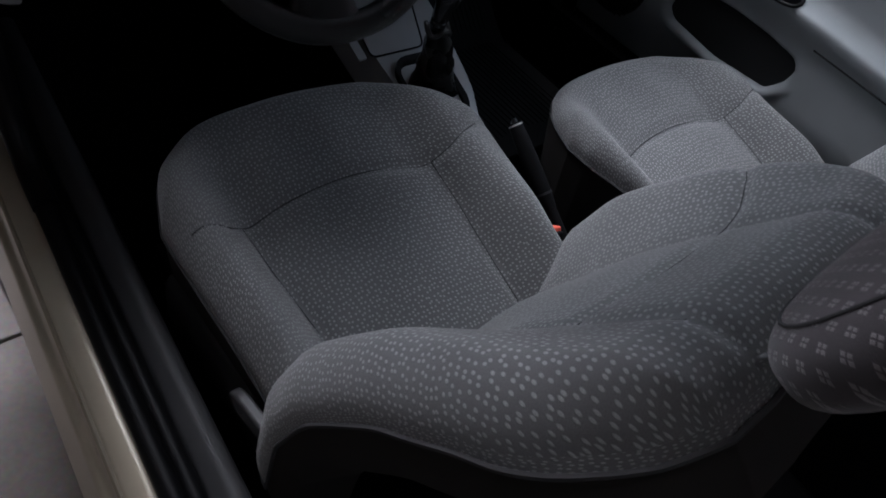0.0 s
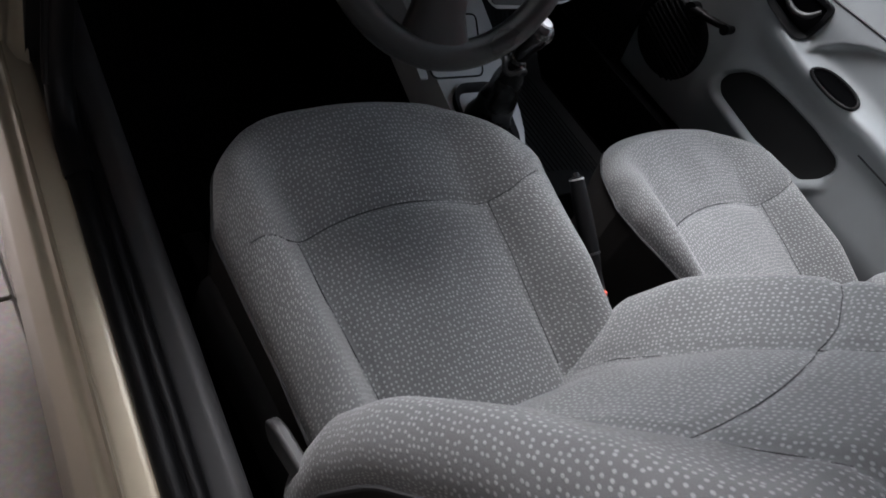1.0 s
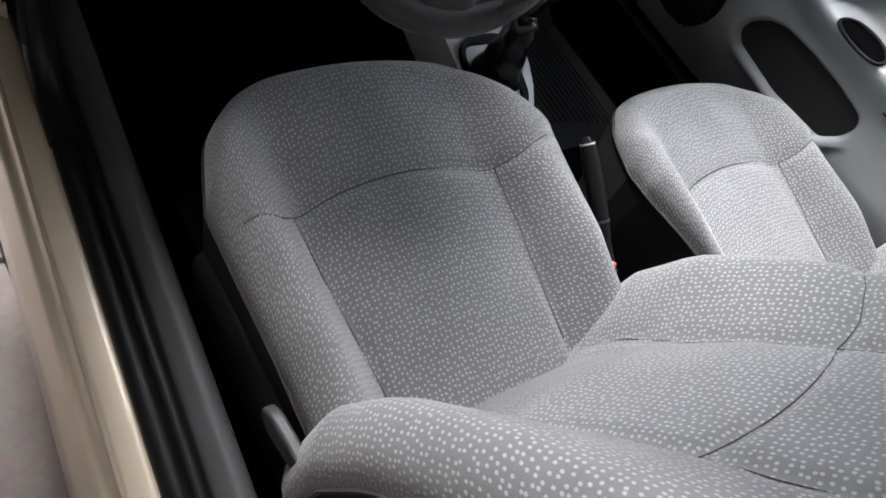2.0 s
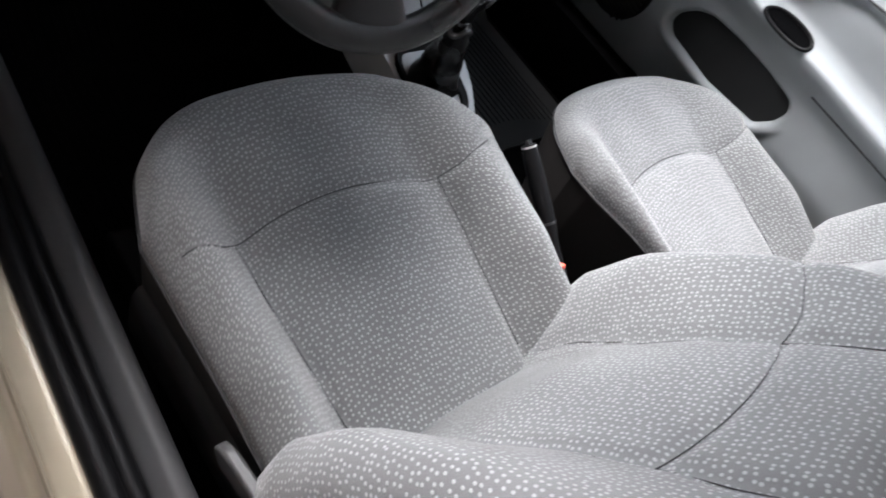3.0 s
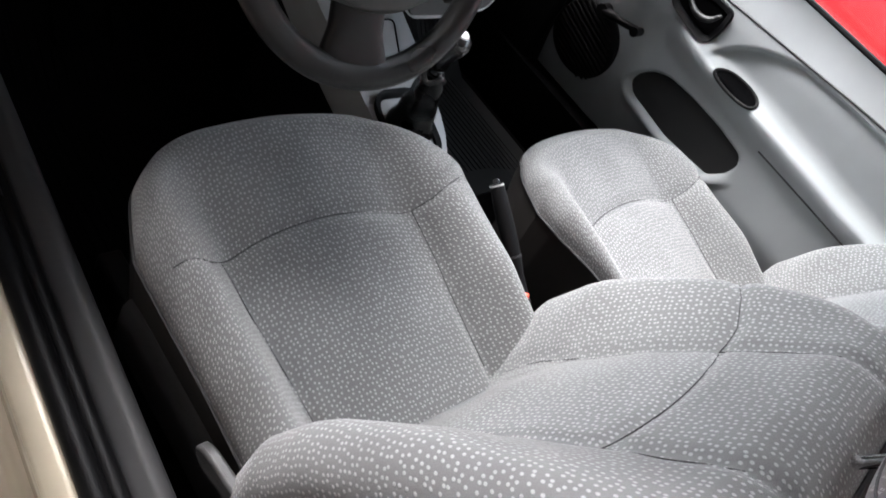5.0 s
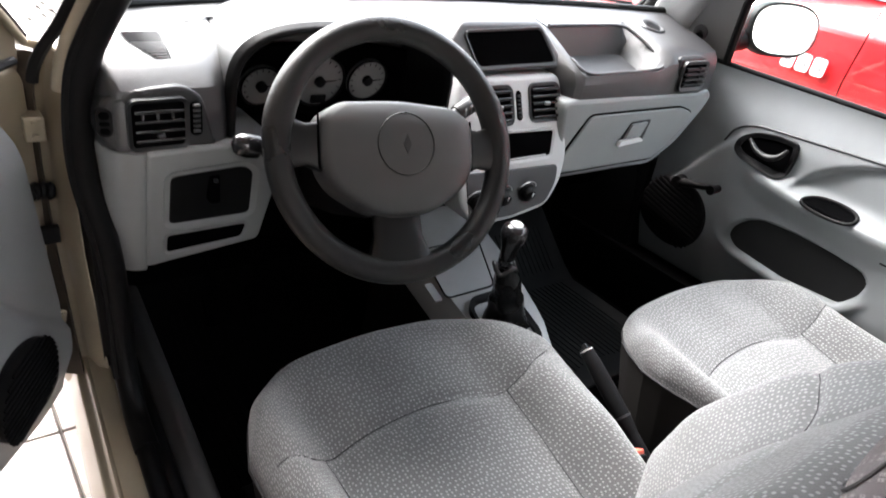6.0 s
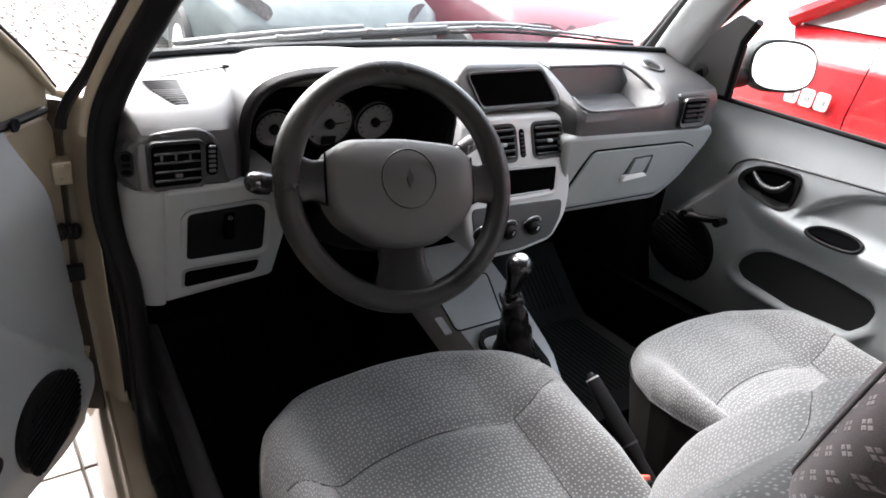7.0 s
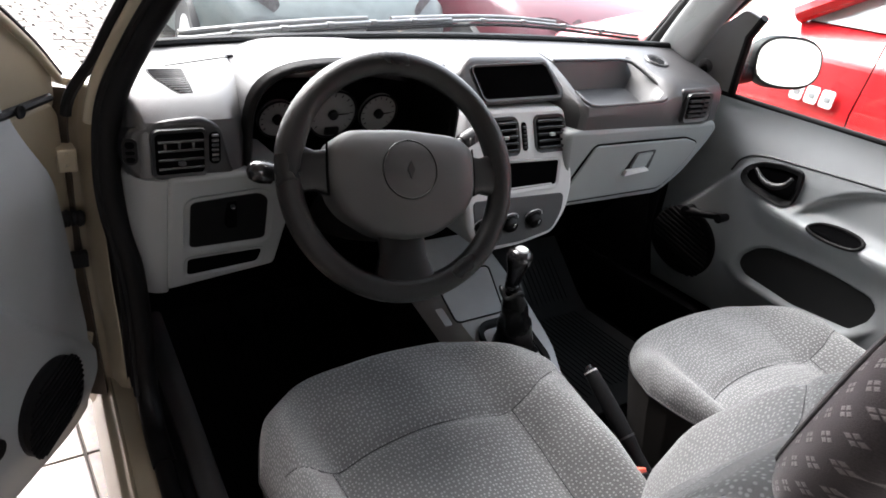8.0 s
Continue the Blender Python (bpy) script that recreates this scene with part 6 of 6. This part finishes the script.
# ---- outside: parked cars, street and walls ----
def parked_car(name, label, paint, m, group="parked cars", panes=None, mirrors=True):
    """A hatchback, nose along +y of m, standing on z = 0."""
    car = thing(name, label, "car", m.translation, group)
    secs = [(-1.9, 0.55, 0.75, 0.78), (-1.8, 0.32, 0.93, 0.80), (-1.2, 0.25, 0.96, 0.83), (0.0, 0.22, 0.95, 0.84), (0.75, 0.24, 0.93, 0.83), (1.35, 0.28, 0.84, 0.81), (1.75, 0.34, 0.72, 0.76), (1.92, 0.45, 0.58, 0.66)]
    rings = []
    for y, z0, z1, w in secs:
        ring = []
        for u, v in ((-0.93, 0.0), (-1.0, 0.3), (-1.0, 0.62), (-0.96, 0.9), (-0.86, 1.0), (0.86, 1.0), (0.96, 0.9), (1.0, 0.62), (1.0, 0.3), (0.93, 0.0)):
            ring.append(m @ Vector((u * w, y, lerp(z0, z1, v))))
        rings.append(ring)
    part("body", loft(rings), paint, car, cut=35, bevel=0.02)
    cab = [(-1.75, 0.93, 0.95, 0.70, 0.70), (-1.45, 0.95, 1.36, 0.72, 0.56), (-0.6, 0.95, 1.43, 0.74, 0.58), (-0.05, 0.95, 1.40, 0.74, 0.57), (0.72, 0.93, 0.96, 0.72, 0.70)]
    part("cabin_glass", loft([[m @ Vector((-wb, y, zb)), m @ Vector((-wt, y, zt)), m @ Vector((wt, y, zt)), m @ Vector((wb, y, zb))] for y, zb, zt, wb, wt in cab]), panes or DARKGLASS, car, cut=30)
    part("roof", loft([[m @ Vector((u * w, y, z + 0.012 - 0.03 * u * u)) for u in (-1, -0.5, 0, 0.5, 1)] + [m @ Vector((u * w, y, z - 0.02 - 0.03 * u * u)) for u in (1, 0, -1)] for y, z, w in ((-1.5, 1.35, 0.57), (-0.6, 1.43, 0.6), (-0.02, 1.40, 0.58))]), paint, car, cut=40)
    for s in (-1, 1):
        for y0, y1, t in ((0.74, -0.03, 0.03), (-0.62, -0.60, 0.035), (-1.5, -1.72, 0.06)):
            part("pillar", tube([m @ Vector((s * 0.735, y0, 0.94)), m @ Vector((s * 0.585, y1 if y0 > 0 else y0 - 0.02, 1.39))], t, 8), paint, car)
        for y in (-1.2, 1.2):
            wm = m @ Matrix.Translation((s * 0.74, y, 0.3)) @ Matrix.Rotation(radians(90), 4, "Y")
            w_ob = part("wheel", lathe([(0.18, -0.09), (0.28, -0.1), (0.30, -0.07), (0.30, 0.07), (0.28, 0.1), (0.18, 0.09)], wm, 28), TYRE, car, "black tyre")
            part("hub_cap", lathe([(0.19, -0.085), (0.17, s * 0.095), (0.06, s * 0.10), (0.001, s * 0.105)], wm, 24), SILVER, w_ob)
        part("headlamp", loft([[m @ Vector((s * (0.58 + 0.13 * k * math.cos(a)), 1.80 - 0.22 * s * 0 - 0.10 * k * math.cos(a), 0.66 + 0.075 * k * math.sin(a) + 0.012 * (1 - k))) for a in (2 * math.pi * i / 20 for i in range(20))] for k in (1.05, 0.6, 0.05)]), LAMP, car, "clear headlamp")
        if mirrors:
            part("door_mirror", tube([m @ Vector((s * 0.82, 0.58, 0.98)), m @ Vector((s * 0.93, 0.56, 1.0))], [0.035, 0.05], 12), paint, car)
        for y in (0.45, -0.55):
            part("door_joint", tube([m @ Vector((s * 0.842, y, 0.36)), m @ Vector((s * 0.846, y, 0.75)), m @ Vector((s * 0.80, y, 0.92))], 0.002, 6), DEEP, car)
        part("door_handle", box(-0.008, 0.008, -0.08, 0.08, -0.018, 0.018, m @ Matrix.Translation((s * 0.845, -0.35, 0.78))), paint, car, bevel=0.005)
    return car


red_car = parked_car("parked_car", "bright red hatchback parked close alongside", PAINT_RED, Matrix.Translation((2.18, -0.46, 0.0)) @ Matrix.Rotation(radians(-4), 4, "Z") @ Matrix.Diagonal((1.18, 1.18, 1.18, 1)), panes=SKY_PALE_GLASS, mirrors=False)
maroon_car = parked_car("parked_car", "maroon hatchback parked across the paved yard", PAINT_MAROON, Matrix.Translation((3.05, 4.3, 0)) @ Matrix.Rotation(radians(174), 4, "Z"))
blue_car = parked_car("parked_car", "dark teal hatchback parked across the paved yard", PAINT_BLUE, Matrix.Translation((1.35, 5.1, 0)) @ Matrix.Rotation(radians(176), 4, "Z"))
red_car_side = Matrix.Translation((2.18, -0.46, 0.0)) @ Matrix.Rotation(radians(-4), 4, "Z") @ Matrix.Diagonal((1.18, 1.18, 1.18, 1))
for i in range(3):
    st = thing("price_sticker", "white rounded sticker with unreadable mark on red car", "sticker", (1.3, 0.5 - 0.1 * i, 0.8), "stickers on the red car")
    sm = red_car_side @ Matrix.Translation((-0.830, 0.613 - 0.043 * i, 0.767)) @ Matrix.Rotation(radians(6), 4, "Y")
    part("sticker_sheet", slab(rounded(-0.018, 0.018, -0.022, 0.022, 0.008), lambda u, v, w, sm=sm: sm @ Vector((w, u, v)), 0.003), WHITE, st)
    part("sticker_bar", slab(rounded(-0.008, 0.007, -0.008, 0.005, 0.002), lambda u, v, w, sm=sm: sm @ Vector((w - 0.002, u, v)), 0.002), PILLAR, st)

# tiled floor beside the car: each tile a slab with a worn edge
tiles = thing("tiled_floor", "beige glazed stone-look floor tiles with dark joints", "floor", (-1.2, 0.2, 0), kind="structure")
T, GAP = 0.455, 0.006
tile_bm = loft([[(u, v, z) for u, v in inset(rounded(-T / 2 + GAP / 2, T / 2 - GAP / 2, -T / 2 + GAP / 2, T / 2 - GAP / 2, 0.004, 1), d)] for z, d in ((0.0, 0.0), (0.010, 0.0), (0.012, 0.002))])
bmesh.ops.recalc_face_normals(tile_bm, faces=tile_bm.faces)
tile_me = bpy.data.meshes.new("tile")
tile_bm.to_mesh(tile_me)
tile_bm.free()
tile_me.materials.append(TILE)
for i in range(-6, 10):
    for j in range(-6, 8):
        t_ob = new("tile", tile_me)
        t_ob.parent = tiles
        t_ob.matrix_parent_inverse = base_of(tiles).inverted()
        t_ob.location = (-0.758 - T / 2 + T * i, 0.191 + T / 2 + T * j, 0.002 + random.uniform(-0.0006, 0.0006))
        t_ob.rotation_euler = (random.uniform(-0.002, 0.002), random.uniform(-0.002, 0.002), 0)
# stone street beyond the tiles
street = thing("stone_street", "sunlit pale cobbled street beyond the tiles", "street", (0, 8, 0), kind="structure")
sb = bmesh.new()
row = 0
y = 3.72
while y < 9.0:
    x = -4.0 + 0.11 * (row % 2)
    while x < 2.2:
        w = random.uniform(0.20, 0.27)
        c = box(x + 0.010, x + w - 0.010, y + 0.010, y + 0.110, 0.0, 0.016 + random.uniform(-0.003, 0.003))
        me = bpy.data.meshes.new("tmp")
        c.to_mesh(me)
        c.free()
        sb.from_mesh(me)
        bpy.data.meshes.remove(me)
        x += w
    y += 0.12
    row += 1
cob = part("cobbles", sb, STONE, street, "pale street cobbles", smooth=False)
tagged(cob, kind="stuff")
# far walls close the yard
wall_n = part("wall_north", box(-14, 14, 13.0, 13.25, 0, 1.9), WALLP)
tagged(wall_n, "pale plastered yard wall across the street", "wall", kind="structure")
wall_s = part("wall_south", box(-14, 14, -9.25, -9.0, 0, 4.2), WALLP)
tagged(wall_s, "pale plastered yard wall behind the car", "wall", kind="structure")

# unseen boarded roof on posts, added to hold sky light off the car, with a side and a back wall
carport = thing("carport", "unseen boarded roof on posts, added to shade the tiled bay", "carport", (-1.9, 0.35, 0), kind="structure")
part("unseen_shade_roof", box(-1.95, 0.8, -3.2, 0.45, 2.62, 2.72), SHADE_BOARDS, carport, "unseen brown boarded roof added to block sky light", bevel=0.01)
# forward strip, out of view, added to cut light from the front left
part("unseen_shade_roof", box(-1.95, -0.75, 0.45, 2.4, 2.62, 2.72), SHADE_BOARDS, carport, "unseen brown boarded roof beside the bonnet, added to darken the left side", bevel=0.01)
for y in (0.35, -3.0):
    part("post", box(-1.95, -1.83, y - 0.06, y + 0.06, 0.0, 2.5), SHADE_BOARDS, carport, bevel=0.005)
    part("beam", box(-1.95, 0.75, y - 0.05, y + 0.05, 2.5, 2.62), SHADE_BOARDS, carport, bevel=0.005)
# dark wall out of view, added to keep light from the open door side
wall_w = part("unseen_shade_wall", box(-2.15, -1.95, -9.0, 3.2, 0, 2.62), BRICKW)
tagged(wall_w, "unseen dark plastered wall added to block light from the left", "wall", kind="structure")
